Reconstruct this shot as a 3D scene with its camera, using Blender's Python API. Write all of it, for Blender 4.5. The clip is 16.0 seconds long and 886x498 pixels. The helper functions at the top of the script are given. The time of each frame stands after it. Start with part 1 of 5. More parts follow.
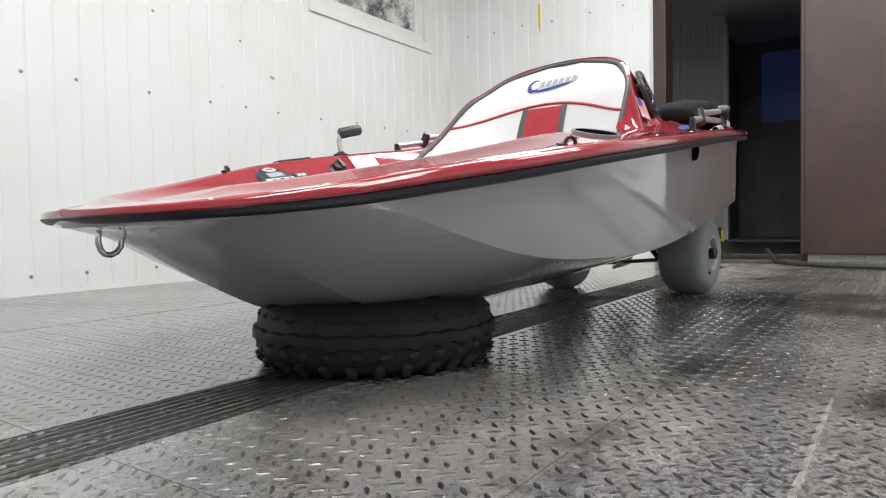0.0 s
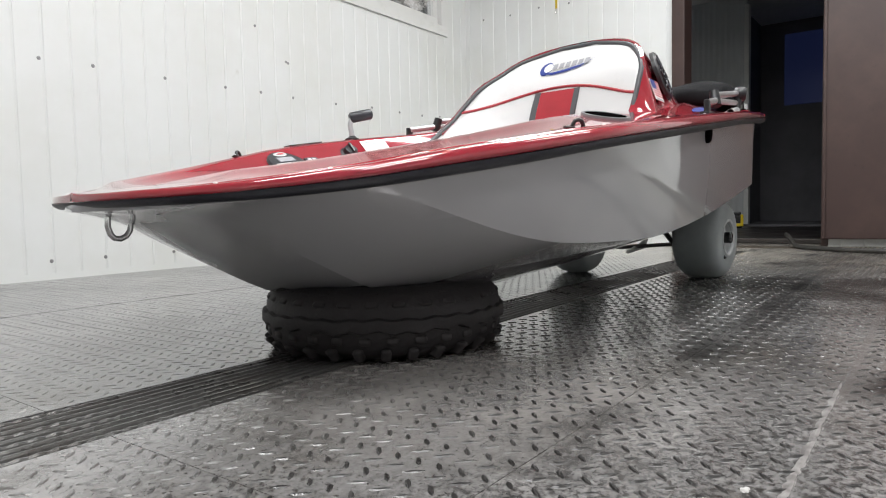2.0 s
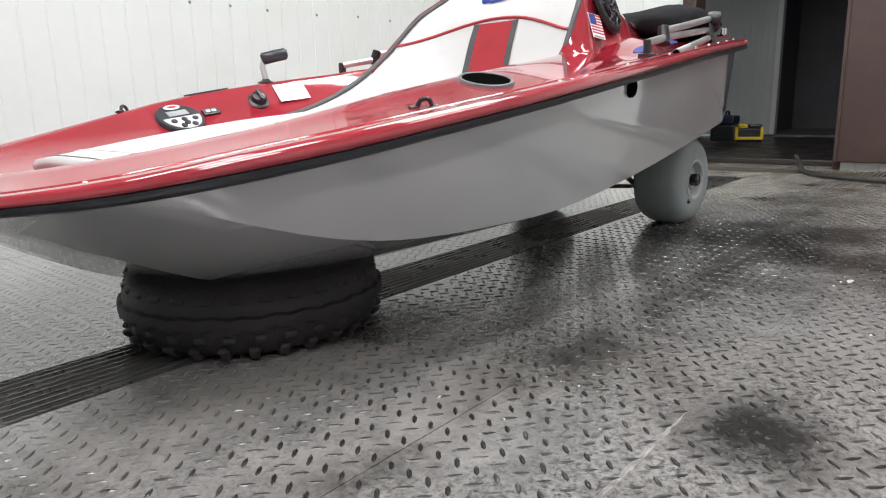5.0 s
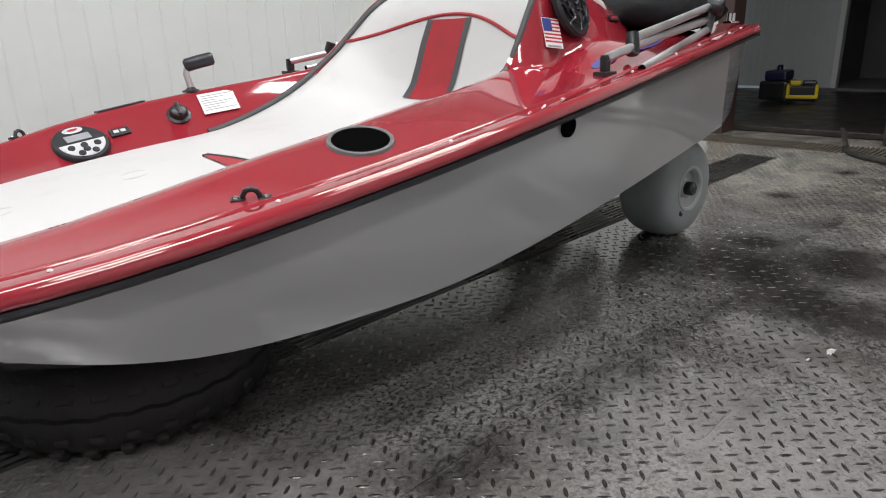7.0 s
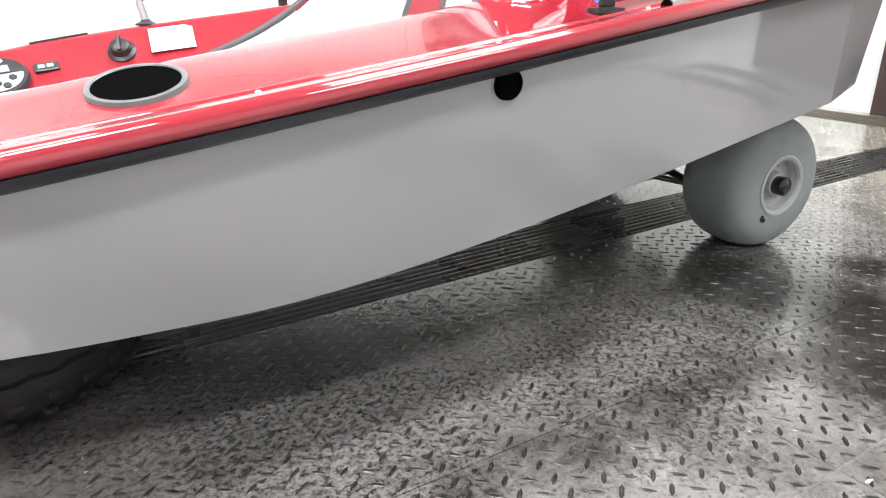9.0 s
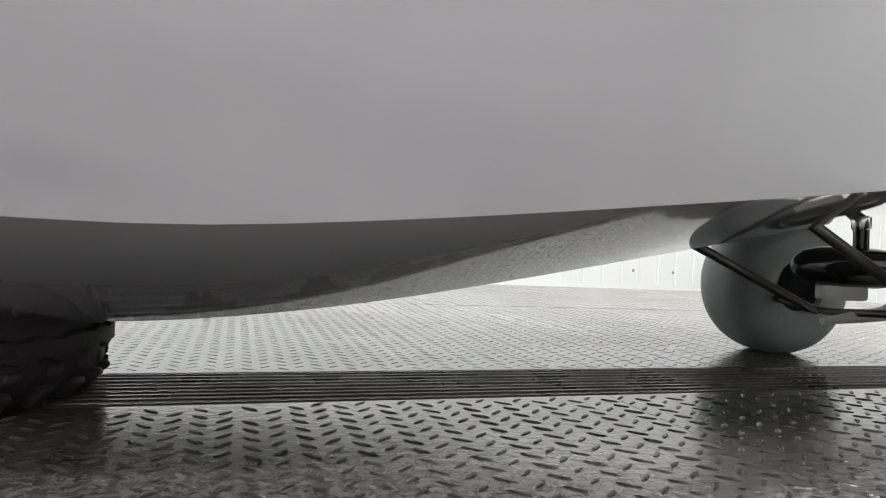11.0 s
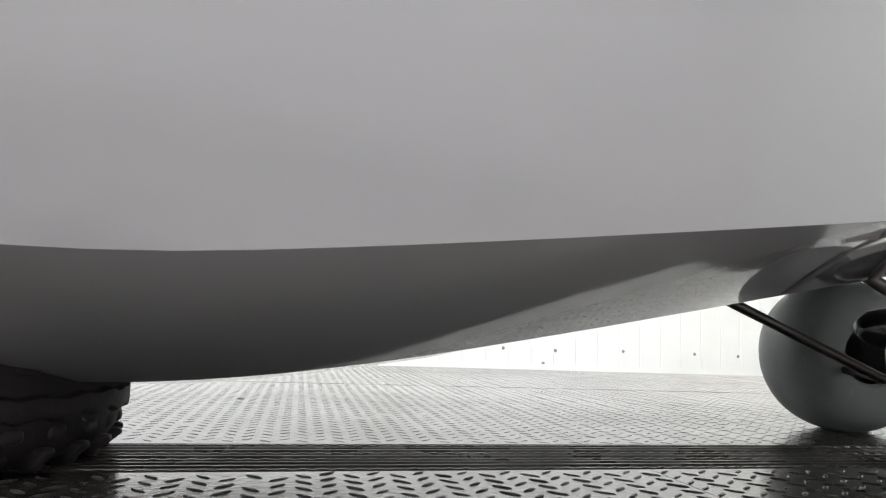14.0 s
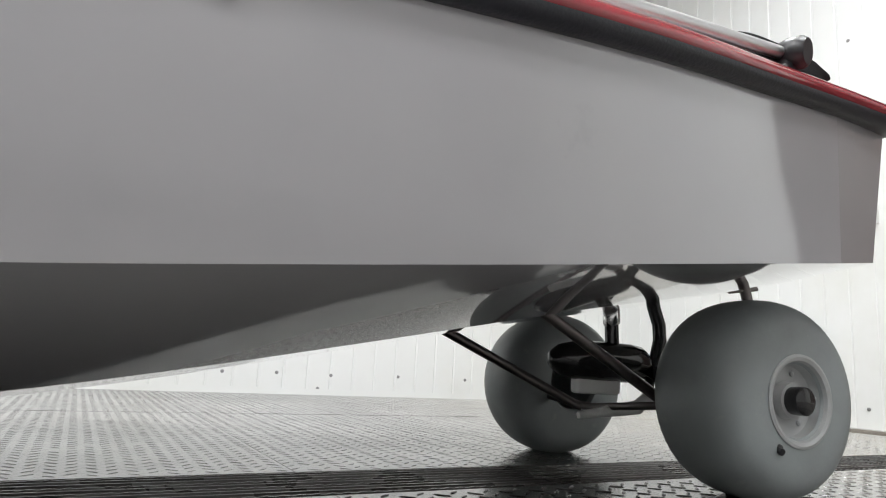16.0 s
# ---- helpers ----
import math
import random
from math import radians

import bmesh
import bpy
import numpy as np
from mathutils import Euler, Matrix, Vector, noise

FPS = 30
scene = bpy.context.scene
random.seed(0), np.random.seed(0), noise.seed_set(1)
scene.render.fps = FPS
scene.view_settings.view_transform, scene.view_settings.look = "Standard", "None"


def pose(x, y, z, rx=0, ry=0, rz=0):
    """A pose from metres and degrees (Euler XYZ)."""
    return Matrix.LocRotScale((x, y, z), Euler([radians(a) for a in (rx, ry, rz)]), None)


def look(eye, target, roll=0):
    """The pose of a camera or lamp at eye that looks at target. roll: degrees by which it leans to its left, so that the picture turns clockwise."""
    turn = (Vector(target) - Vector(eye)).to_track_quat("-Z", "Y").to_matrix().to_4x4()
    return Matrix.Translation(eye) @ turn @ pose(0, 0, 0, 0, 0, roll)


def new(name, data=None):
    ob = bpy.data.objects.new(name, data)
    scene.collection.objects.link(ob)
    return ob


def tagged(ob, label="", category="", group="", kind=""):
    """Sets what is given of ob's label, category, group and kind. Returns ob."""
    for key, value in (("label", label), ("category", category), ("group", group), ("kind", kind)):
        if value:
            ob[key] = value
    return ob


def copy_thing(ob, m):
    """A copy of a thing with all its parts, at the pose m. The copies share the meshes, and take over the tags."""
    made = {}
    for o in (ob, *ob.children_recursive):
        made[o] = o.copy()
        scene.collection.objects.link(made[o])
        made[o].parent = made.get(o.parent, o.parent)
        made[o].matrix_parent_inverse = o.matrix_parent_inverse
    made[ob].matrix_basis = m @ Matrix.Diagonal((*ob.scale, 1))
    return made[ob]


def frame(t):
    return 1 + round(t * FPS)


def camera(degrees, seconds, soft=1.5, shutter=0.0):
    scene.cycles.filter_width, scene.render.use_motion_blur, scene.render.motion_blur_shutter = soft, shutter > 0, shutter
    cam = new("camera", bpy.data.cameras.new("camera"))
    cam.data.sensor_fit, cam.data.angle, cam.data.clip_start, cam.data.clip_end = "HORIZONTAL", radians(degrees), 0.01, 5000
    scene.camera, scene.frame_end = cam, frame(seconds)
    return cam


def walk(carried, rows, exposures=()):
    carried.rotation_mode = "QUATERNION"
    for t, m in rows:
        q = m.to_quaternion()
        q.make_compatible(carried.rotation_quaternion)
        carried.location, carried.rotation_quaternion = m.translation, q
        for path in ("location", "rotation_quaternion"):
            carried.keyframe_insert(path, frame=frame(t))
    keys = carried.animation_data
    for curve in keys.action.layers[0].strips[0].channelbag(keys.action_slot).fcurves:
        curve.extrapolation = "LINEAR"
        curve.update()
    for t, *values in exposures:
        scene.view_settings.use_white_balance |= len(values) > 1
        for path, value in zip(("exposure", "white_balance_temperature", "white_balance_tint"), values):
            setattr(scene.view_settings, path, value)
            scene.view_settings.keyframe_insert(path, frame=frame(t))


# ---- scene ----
cam = camera(67.69, 16.0, soft=1.1)
PATH = [
    (0, (0.7517, 0.4147, 0.2670), (2.3872, 1.5635, 0.1931), -1.11),
    (0.5, (0.7539, 0.4192, 0.2579), (2.3830, 1.5772, 0.1877), -1.71),
    (1, (0.7553, 0.4155, 0.2560), (2.3798, 1.5796, 0.1790), -1.96),
    (1.5, (0.7596, 0.4060, 0.2610), (2.3796, 1.5748, 0.1643), -1.44),
    (2, (0.7632, 0.3983, 0.2646), (2.3644, 1.5908, 0.1466), -1.20),
    (2.5, (0.7784, 0.3619, 0.2813), (2.3850, 1.5459, 0.1503), -1.38),
    (3, (0.8100, 0.3020, 0.3234), (2.3780, 1.5359, 0.1857), -2.60),
    (3.5, (0.8730, 0.2433, 0.3563), (2.4088, 1.5143, 0.1952), -4.09),
    (3.7, (0.8862, 0.2342, 0.3669), (2.4142, 1.5099, 0.1734), -2.84),
    (5.8, (1.1983, 0.2170, 0.4749), (2.6694, 1.4889, 0.0074), -2.11),
    (6, (1.2271, 0.1929, 0.5245), (2.6902, 1.4712, 0.0498), -2.12),
    (6.5, (1.3073, 0.1521, 0.5802), (2.7008, 1.4890, 0.0595), -0.95),
    (7, (1.4240, 0.1638, 0.5827), (2.7632, 1.5175, -0.0289), -1.64),
    (7.5, (1.5519, 0.1676, 0.5998), (2.8650, 1.5050, -0.0980), -1.24),
    (8, (1.7040, 0.1259, 0.5800), (2.8987, 1.5481, -0.1616), -0.85),
    (8.5, (1.8230, 0.1495, 0.5459), (2.8960, 1.6564, -0.2144), -0.78),
    (9, (1.9223, 0.2011, 0.5203), (2.9006, 1.7956, -0.1872), -0.26),
    (9.2, (1.9502, 0.2249, 0.4912), (2.8274, 1.8885, -0.1889), 1.15),
    (11.5, (2.1739, 0.4590, 0.1510), (2.6897, 2.3875, 0.2725), 2.40),
    (12, (2.1602, 0.4781, 0.1365), (2.5124, 2.4391, 0.3112), 1.50),
    (12.5, (2.1402, 0.4733, 0.1400), (2.3781, 2.4495, 0.3353), 1.95),
    (13, (2.1132, 0.4743, 0.1387), (2.2291, 2.4588, 0.3584), 0.51),
    (13.5, (2.1455, 0.4586, 0.1440), (2.3538, 2.4340, 0.3773), 0.44),
    (14, (2.2159, 0.4425, 0.1570), (2.6242, 2.3841, 0.4086), 2.28),
    (14.5, (2.2538, 0.4311, 0.1599), (2.7860, 2.3341, 0.4686), 3.25),
    (15, (2.3034, 0.4070, 0.1601), (3.0003, 2.2515, 0.4952), 3.76),
    (15.5, (2.3289, 0.3861, 0.1655), (3.1309, 2.1835, 0.5204), 3.88),
    (16, (2.3416, 0.3884, 0.1668), (3.2732, 2.1235, 0.5154), 3.13),
]
walk(cam, [(t, look(eye, target, roll)) for t, eye, target, roll in PATH],
     exposures=[(0.0, 0.02), (3.5, -0.10), (5.8, 0.15), (6.0, 0.1), (6.5, -0.52), (7.0, -0.40), (8.0, 0.0), (8.5, 0.3), (9.0, 0.8), (11.3, 0.50), (12.0, 0.46), (13.0, 0.70), (14.0, 0.66), (14.6, 0.50), (15.2, 0.46), (16.0, 0.28)])

# ---- light: dull daylight outside the window, linear lamps under the ceiling ----
world = bpy.data.worlds.new("world")
scene.world = world
world.use_nodes = True
wn = world.node_tree
sky = wn.nodes.new("ShaderNodeTexSky")
sky.sky_type = "NISHITA"
sky.sun_disc = False
sky.sun_elevation = radians(12)
sky.sun_rotation = radians(200)
wn.links.new(sky.outputs[0], wn.nodes["Background"].inputs[0])
wn.nodes["Background"].inputs[1].default_value = 0.10
sun_data = bpy.data.lights.new("sun", "SUN")
sun_data.energy, sun_data.angle, sun_data.color = 0.6, radians(15), (1.0, 0.96, 0.9)
sun = new("sun", sun_data)
sun.matrix_world = look((0, 20, 9), (0, 0, 0))
# along, across, watts
LAMPS = [(0.2, -0.70, 42), (3.5, -0.70, 18), (1.1, 0.55, 40), (3.5, 0.55, 34), (0.9, 1.60, 30), (3.5, 1.60, 34)]
CEIL = 2.95
for lx, ly, watts in LAMPS:
    d = bpy.data.lights.new("tube_light", "AREA")
    d.shape, d.size, d.size_y, d.energy, d.color = "RECTANGLE", 1.5, 0.24, watts, (0.965, 0.985, 1.0)
    o = new("tube_light", d)
    o.matrix_world = pose(lx, ly, CEIL - 0.115)


# ---- materials ----
def material(name, colour, rough=0.5, metal=0.0, spots=(), bump=0.0, bump_scale=60.0, coat=0.0, rough_var=0.0, emit=0.0):
    """A principled surface. spots: rows of (colour, scale, low, high, detail), mixed in by noise."""
    m = bpy.data.materials.new(name)
    m.use_nodes = True
    n, l = m.node_tree.nodes, m.node_tree.links
    b = n["Principled BSDF"]
    b.inputs["Base Color"].default_value = (*colour, 1)
    b.inputs["Roughness"].default_value = rough
    b.inputs["Metallic"].default_value = metal
    if coat:
        b.inputs["Coat Weight"].default_value = coat
        b.inputs["Coat Roughness"].default_value = 0.04
    co = n.new("ShaderNodeTexCoord")
    last = None
    for i, (col, scale, low, high, detail) in enumerate(spots):
        t = n.new("ShaderNodeTexNoise")
        t.inputs["Scale"].default_value, t.inputs["Detail"].default_value = scale, detail
        t.inputs["Roughness"].default_value = 0.65
        off = n.new("ShaderNodeMapping")
        off.inputs["Location"].default_value = (3.1 * i, 1.7 * i, 0.9 * i)
        l.new(co.outputs["Object"], off.inputs[0])
        l.new(off.outputs[0], t.inputs[0])
        r = n.new("ShaderNodeMapRange")
        r.inputs[1].default_value, r.inputs[2].default_value = low, high
        l.new(t.outputs[0], r.inputs[0])
        x = n.new("ShaderNodeMix")
        x.data_type = "RGBA"
        l.new(r.outputs[0], x.inputs[0])
        if last is None:
            x.inputs[6].default_value = (*colour, 1)
        else:
            l.new(last, x.inputs[6])
        x.inputs[7].default_value = (*col, 1)
        last = x.outputs[2]
    if last is not None:
        l.new(last, b.inputs["Base Color"])
    if rough_var:
        t = n.new("ShaderNodeTexNoise")
        t.inputs["Scale"].default_value, t.inputs["Detail"].default_value = 6.0, 5
        l.new(co.outputs["Object"], t.inputs[0])
        r = n.new("ShaderNodeMapRange")
        r.inputs[1].default_value, r.inputs[2].default_value = 0.35, 0.68
        r.inputs[3].default_value, r.inputs[4].default_value = max(rough - rough_var, 0.02), rough + rough_var
        l.new(t.outputs[0], r.inputs[0])
        l.new(r.outputs[0], b.inputs["Roughness"])
    if bump:
        t = n.new("ShaderNodeTexNoise")
        t.inputs["Scale"].default_value, t.inputs["Detail"].default_value = bump_scale, 4
        l.new(co.outputs["Object"], t.inputs[0])
        u = n.new("ShaderNodeBump")
        u.inputs["Strength"].default_value, u.inputs["Distance"].default_value = bump, 0.004
        l.new(t.outputs[0], u.inputs["Height"])
        l.new(u.outputs[0], b.inputs["Normal"])
    if emit:
        b.inputs["Emission Color"].default_value = (*colour, 1)
        b.inputs["Emission Strength"].default_value = emit
    return m


HULL = material("hull_gelcoat", (0.37, 0.364, 0.378), 0.05, spots=[((0.40, 0.394, 0.402), 2.0, 0.4, 0.7, 3), ((0.33, 0.33, 0.33), 5.0, 0.66, 0.8, 6)], coat=1.0, rough_var=0.02, bump=0.035, bump_scale=5.0)
RED = material("red_gelcoat", (0.285, 0.019, 0.030), 0.12, spots=[((0.325, 0.020, 0.034), 3.0, 0.4, 0.7, 3)], coat=1.0)
RED.node_tree.nodes["Principled BSDF"].inputs["Coat IOR"].default_value = 1.68
RUBBER = material("black_rubber", (0.021, 0.021, 0.028), 0.36, spots=[((0.030, 0.030, 0.037), 30, 0.5, 0.75, 4)], bump=0.15, bump_scale=200)
VINYL = material("white_vinyl", (0.60, 0.592, 0.588), 0.42, spots=[((0.53, 0.52, 0.515), 7.0, 0.55, 0.8, 5)], bump=0.12, bump_scale=350)
REDVINYL = material("red_vinyl", (0.36, 0.02, 0.03), 0.45, spots=[((0.28, 0.015, 0.025), 12, 0.5, 0.8, 4)], bump=0.12, bump_scale=350)
GREYPIPE = material("dark_grey_piping", (0.07, 0.07, 0.075), 0.55, bump=0.1, bump_scale=300)
PLASTIC = material("black_plastic", (0.015, 0.015, 0.017), 0.35, spots=[((0.03, 0.03, 0.032), 40, 0.5, 0.8, 3)])
FABRIC = material("black_fabric", (0.008, 0.008, 0.009), 0.8, spots=[((0.016, 0.016, 0.018), 25, 0.45, 0.8, 5)], bump=0.4, bump_scale=500)
STEEL = material("stainless_steel", (0.62, 0.62, 0.62), 0.18, 1.0, rough_var=0.08)
ALU = material("brushed_aluminium", (0.62, 0.62, 0.63), 0.40, 1.0, rough_var=0.1)
DARKSTEEL = material("dull_dark_steel", (0.17, 0.155, 0.15), 0.38, 0.9, spots=[((0.07, 0.055, 0.05), 35, 0.55, 0.8, 5)], rough_var=0.1)
WHEEL = material("grey_balloon_rubber", (0.27, 0.295, 0.295), 0.42, spots=[((0.22, 0.24, 0.24), 8, 0.45, 0.75, 5), ((0.35, 0.36, 0.35), 26, 0.62, 0.8, 5)], bump=0.05, bump_scale=90)
RIM = material("grey_plastic_rim", (0.40, 0.41, 0.41), 0.4, spots=[((0.33, 0.33, 0.32), 30, 0.5, 0.8, 5)])
TYRE = material("worn_tyre_rubber", (0.0225, 0.0195, 0.0205), 0.60, spots=[((0.034, 0.0295, 0.0305), 14, 0.45, 0.75, 6), ((0.058, 0.052, 0.052), 45, 0.64, 0.8, 6)], bump=0.3, bump_scale=120)
TYRE.node_tree.nodes["Principled BSDF"].inputs["Specular IOR Level"].default_value = 0.35
FABRIC.node_tree.nodes["Principled BSDF"].inputs["Specular IOR Level"].default_value = 0.15
RED.node_tree.nodes["Principled BSDF"].inputs["Specular IOR Level"].default_value = 0.12
PANEL = material("white_wall_sheet", (0.79, 0.80, 0.79), 0.38, spots=[((0.73, 0.735, 0.70), 1.3, 0.45, 0.75, 5), ((0.6, 0.6, 0.55), 9, 0.7, 0.85, 6)], bump=0.03, bump_scale=20)
GREYPANEL = material("grey_wall_sheet", (0.66, 0.65, 0.65), 0.45, spots=[((0.56, 0.55, 0.55), 1.3, 0.45, 0.75, 5), ((0.45, 0.43, 0.42), 6, 0.6, 0.8, 6)], bump=0.03, bump_scale=20)
SCREW = material("zinc_screw", (0.30, 0.30, 0.30), 0.45, 0.6)
FRAMEW = material("white_window_plastic", (0.78, 0.78, 0.76), 0.35, spots=[((0.68, 0.68, 0.65), 8, 0.55, 0.8, 4)])
BROWN = material("brown_painted_metal", (0.055, 0.032, 0.028), 0.42, spots=[((0.075, 0.045, 0.038), 3, 0.45, 0.7, 5), ((0.03, 0.02, 0.018), 20, 0.62, 0.8, 6)], bump=0.05, bump_scale=40)
DARKWALL = material("grey_vestibule_sheet", (0.60, 0.62, 0.625), 0.5, spots=[((0.54, 0.56, 0.565), 2, 0.45, 0.75, 5)])
# dark tone puts the unlit room's darkness into its surfaces
BLACKROOM = material("unlit_room_tone", (0.17, 0.165, 0.18), 0.7, spots=[((0.13, 0.13, 0.14), 3, 0.4, 0.7, 4)])
WETSTEP = material("dark_wet_sill", (0.022, 0.018, 0.016), 0.42, spots=[((0.05, 0.04, 0.033), 12, 0.5, 0.75, 6)], rough_var=0.12, bump=0.2, bump_scale=50)
GRATE = material("worn_steel_bars", (0.10, 0.097, 0.093), 0.30, 0.5, spots=[((0.25, 0.24, 0.225), 30, 0.58, 0.78, 6), ((0.06, 0.05, 0.045), 9, 0.5, 0.75, 6)], rough_var=0.1)
RUSTBAR = material("rusty_flat_bars", (0.17, 0.145, 0.115), 0.5, 0.2, spots=[((0.30, 0.27, 0.22), 18, 0.5, 0.75, 6), ((0.07, 0.05, 0.04), 9, 0.5, 0.75, 6)], rough_var=0.1)
PIT = material("black_drain", (0.006, 0.006, 0.006), 0.5, spots=[((0.03, 0.028, 0.025), 20, 0.5, 0.8, 4)])
CEILM = material("white_ceiling_sheet", (0.75, 0.75, 0.74), 0.6, spots=[((0.68, 0.68, 0.67), 2, 0.4, 0.7, 4)])
GLOW = material("lamp_diffuser", (1.0, 0.985, 0.96), 0.5, emit=6.0)
CHARCOAL = material("charcoal_face", (0.03, 0.032, 0.036), 0.3, spots=[((0.05, 0.05, 0.055), 50, 0.5, 0.8, 3)])
LIGHTFACE = material("silver_grey_face", (0.62, 0.62, 0.63), 0.35, spots=[((0.55, 0.55, 0.56), 60, 0.5, 0.8, 3)])
PAPER = material("white_label", (0.78, 0.78, 0.77), 0.5, spots=[((0.72, 0.72, 0.7), 30, 0.5, 0.8, 3)])
# painted shade for the cup and tube holes; also colours the black vent
HOLEBLACK = material("hole_and_vent_black", (0.003, 0.003, 0.003), 1.0)
HOLEBLACK.node_tree.nodes["Principled BSDF"].inputs["Specular IOR Level"].default_value = 0.0
SMOKE = material("black_gloss_plastic", (0.012, 0.012, 0.013), 0.12)
DUSK = material("dusk_glow_blue", (0.03, 0.045, 0.16), 0.4, emit=0.12)
CUPGREY = material("grey_plastic", (0.15, 0.15, 0.155), 0.3, spots=[((0.11, 0.11, 0.11), 40, 0.5, 0.8, 3)])
STREAK = material("scuffed_bare_metal", (0.29, 0.275, 0.265), 0.3, spots=[((0.15, 0.14, 0.135), 38, 0.40, 0.58, 6)])
SALT = material("dried_salt", (0.48, 0.47, 0.45), 0.7, spots=[((0.25, 0.24, 0.23), 90, 0.45, 0.6, 4)])
INK = material("grey_print", (0.30, 0.30, 0.32), 0.6)
BLUE = material("blue_print", (0.02, 0.04, 0.22), 0.4)
FLAGRED = material("red_print", (0.5, 0.02, 0.03), 0.45)
YELLOW = material("yellow_tool_plastic", (0.72, 0.52, 0.01), 0.42, spots=[((0.6, 0.42, 0.01), 20, 0.5, 0.8, 4)])
TOOLBLUE = material("navy_tool_plastic", (0.008, 0.013, 0.050), 0.4, spots=[((0.012, 0.018, 0.07), 20, 0.5, 0.8, 4)])
HOSE = material("black_hose_rubber", (0.03, 0.028, 0.026), 0.55, spots=[((0.07, 0.065, 0.055), 25, 0.5, 0.75, 5)])


def floor_material(name, lug=False):
    """Worn steel tread plate: bare grey metal, dark wet stains, pale dried salt."""
    m = bpy.data.materials.new(name)
    m.use_nodes = True
    n, l = m.node_tree.nodes, m.node_tree.links
    b = n["Principled BSDF"]
    geo = n.new("ShaderNodeNewGeometry")

    def noise_at(scale, detail, low, high, shift=0.0, stretch=(1, 1, 1)):
        mp = n.new("ShaderNodeMapping")
        mp.inputs["Location"].default_value = (shift, shift * 0.7, 0)
        mp.inputs["Scale"].default_value = stretch
        l.new(geo.outputs["Position"], mp.inputs[0])
        t = n.new("ShaderNodeTexNoise")
        t.inputs["Scale"].default_value, t.inputs["Detail"].default_value, t.inputs["Roughness"].default_value = scale, detail, 0.7
        l.new(mp.outputs[0], t.inputs[0])
        r = n.new("ShaderNodeMapRange")
        r.inputs[1].default_value, r.inputs[2].default_value = low, high
        l.new(t.outputs[0], r.inputs[0])
        return r.outputs[0]

    def mixed(a, col, fac):
        x = n.new("ShaderNodeMix")
        x.data_type = "RGBA"
        l.new(fac, x.inputs[0])
        if isinstance(a, tuple):
            x.inputs[6].default_value = (*a, 1)
        else:
            l.new(a, x.inputs[6])
        x.inputs[7].default_value = (*col, 1)
        return x.outputs[2]

    grime = noise_at(1.7, 8, 0.37, 0.54, 4.0)
    crackle = noise_at(110, 10, 0.44, 0.62, 9.0)
    both = n.new("ShaderNodeMath")
    both.operation = "MULTIPLY"
    l.new(grime, both.inputs[0])
    l.new(crackle, both.inputs[1])
    c = mixed((0.215, 0.207, 0.202), (0.305, 0.293, 0.285), noise_at(9, 6, 0.45, 0.7))
    c = mixed(c, (0.11, 0.10, 0.09), noise_at(2.6, 8, 0.50, 0.64, 6.0))
    c = mixed(c, (0.020, 0.016, 0.014), both.outputs[0])
    c = mixed(c, (0.06, 0.05, 0.045), noise_at(150, 6, 0.56, 0.64, 3.0))
    c = mixed(c, (0.50, 0.49, 0.46), noise_at(15, 8, 0.715, 0.765, 2.0))
    # dry pale dust towards the doorway
    sepx = n.new("ShaderNodeSeparateXYZ")
    l.new(geo.outputs["Position"], sepx.inputs[0])
    dust = n.new("ShaderNodeMapRange")
    dust.inputs[1].default_value, dust.inputs[2].default_value = 3.3, 4.3
    dust.inputs[3].default_value, dust.inputs[4].default_value = 0.0, 0.75
    l.new(sepx.outputs["X"], dust.inputs[0])
    dusty = n.new("ShaderNodeMath")
    dusty.operation = "MULTIPLY"
    l.new(dust.outputs[0], dusty.inputs[0])
    l.new(noise_at(6, 7, 0.36, 0.58, 12.0), dusty.inputs[1])
    c = mixed(c, (0.50, 0.465, 0.39), dusty.outputs[0])
    # wet dark patches on the near plates
    patch = None
    for cx, cy, rad in ((2.93, 0.55, 0.16), (2.88, 0.42, 0.15), (3.00, 0.30, 0.14), (3.26, 0.56, 0.18), (3.32, 0.82, 0.12), (3.05, 0.88, 0.20), (3.09, 0.72, 0.14), (1.88, 0.40, 0.11), (3.94, 0.96, 0.07), (4.50, 0.89, 0.07), (2.75, 0.15, 0.20)):
        d = n.new("ShaderNodeVectorMath")
        d.operation = "DISTANCE"
        l.new(geo.outputs["Position"], d.inputs[0])
        d.inputs[1].default_value = (cx, cy, 0)
        w = n.new("ShaderNodeMath")
        w.operation = "MULTIPLY_ADD"
        l.new(noise_at(4.5, 9, 0.0, 1.0, cx * 3), w.inputs[0])
        w.inputs[1].default_value = -3.2 * rad
        l.new(d.outputs["Value"], w.inputs[2])
        q = n.new("ShaderNodeMapRange")
        q.inputs[1].default_value, q.inputs[2].default_value = -rad * 0.35, -rad * 1.25
        q.inputs[3].default_value, q.inputs[4].default_value = 0.0, 0.97
        l.new(w.outputs[0], q.inputs[0])
        if patch is None:
            patch = q.outputs[0]
        else:
            mx = n.new("ShaderNodeMath")
            mx.operation = "MAXIMUM"
            l.new(patch, mx.inputs[0])
            l.new(q.outputs[0], mx.inputs[1])
            patch = mx.outputs[0]
    # wet tone round the drain, with the boat's shade painted in
    wet_shade = None
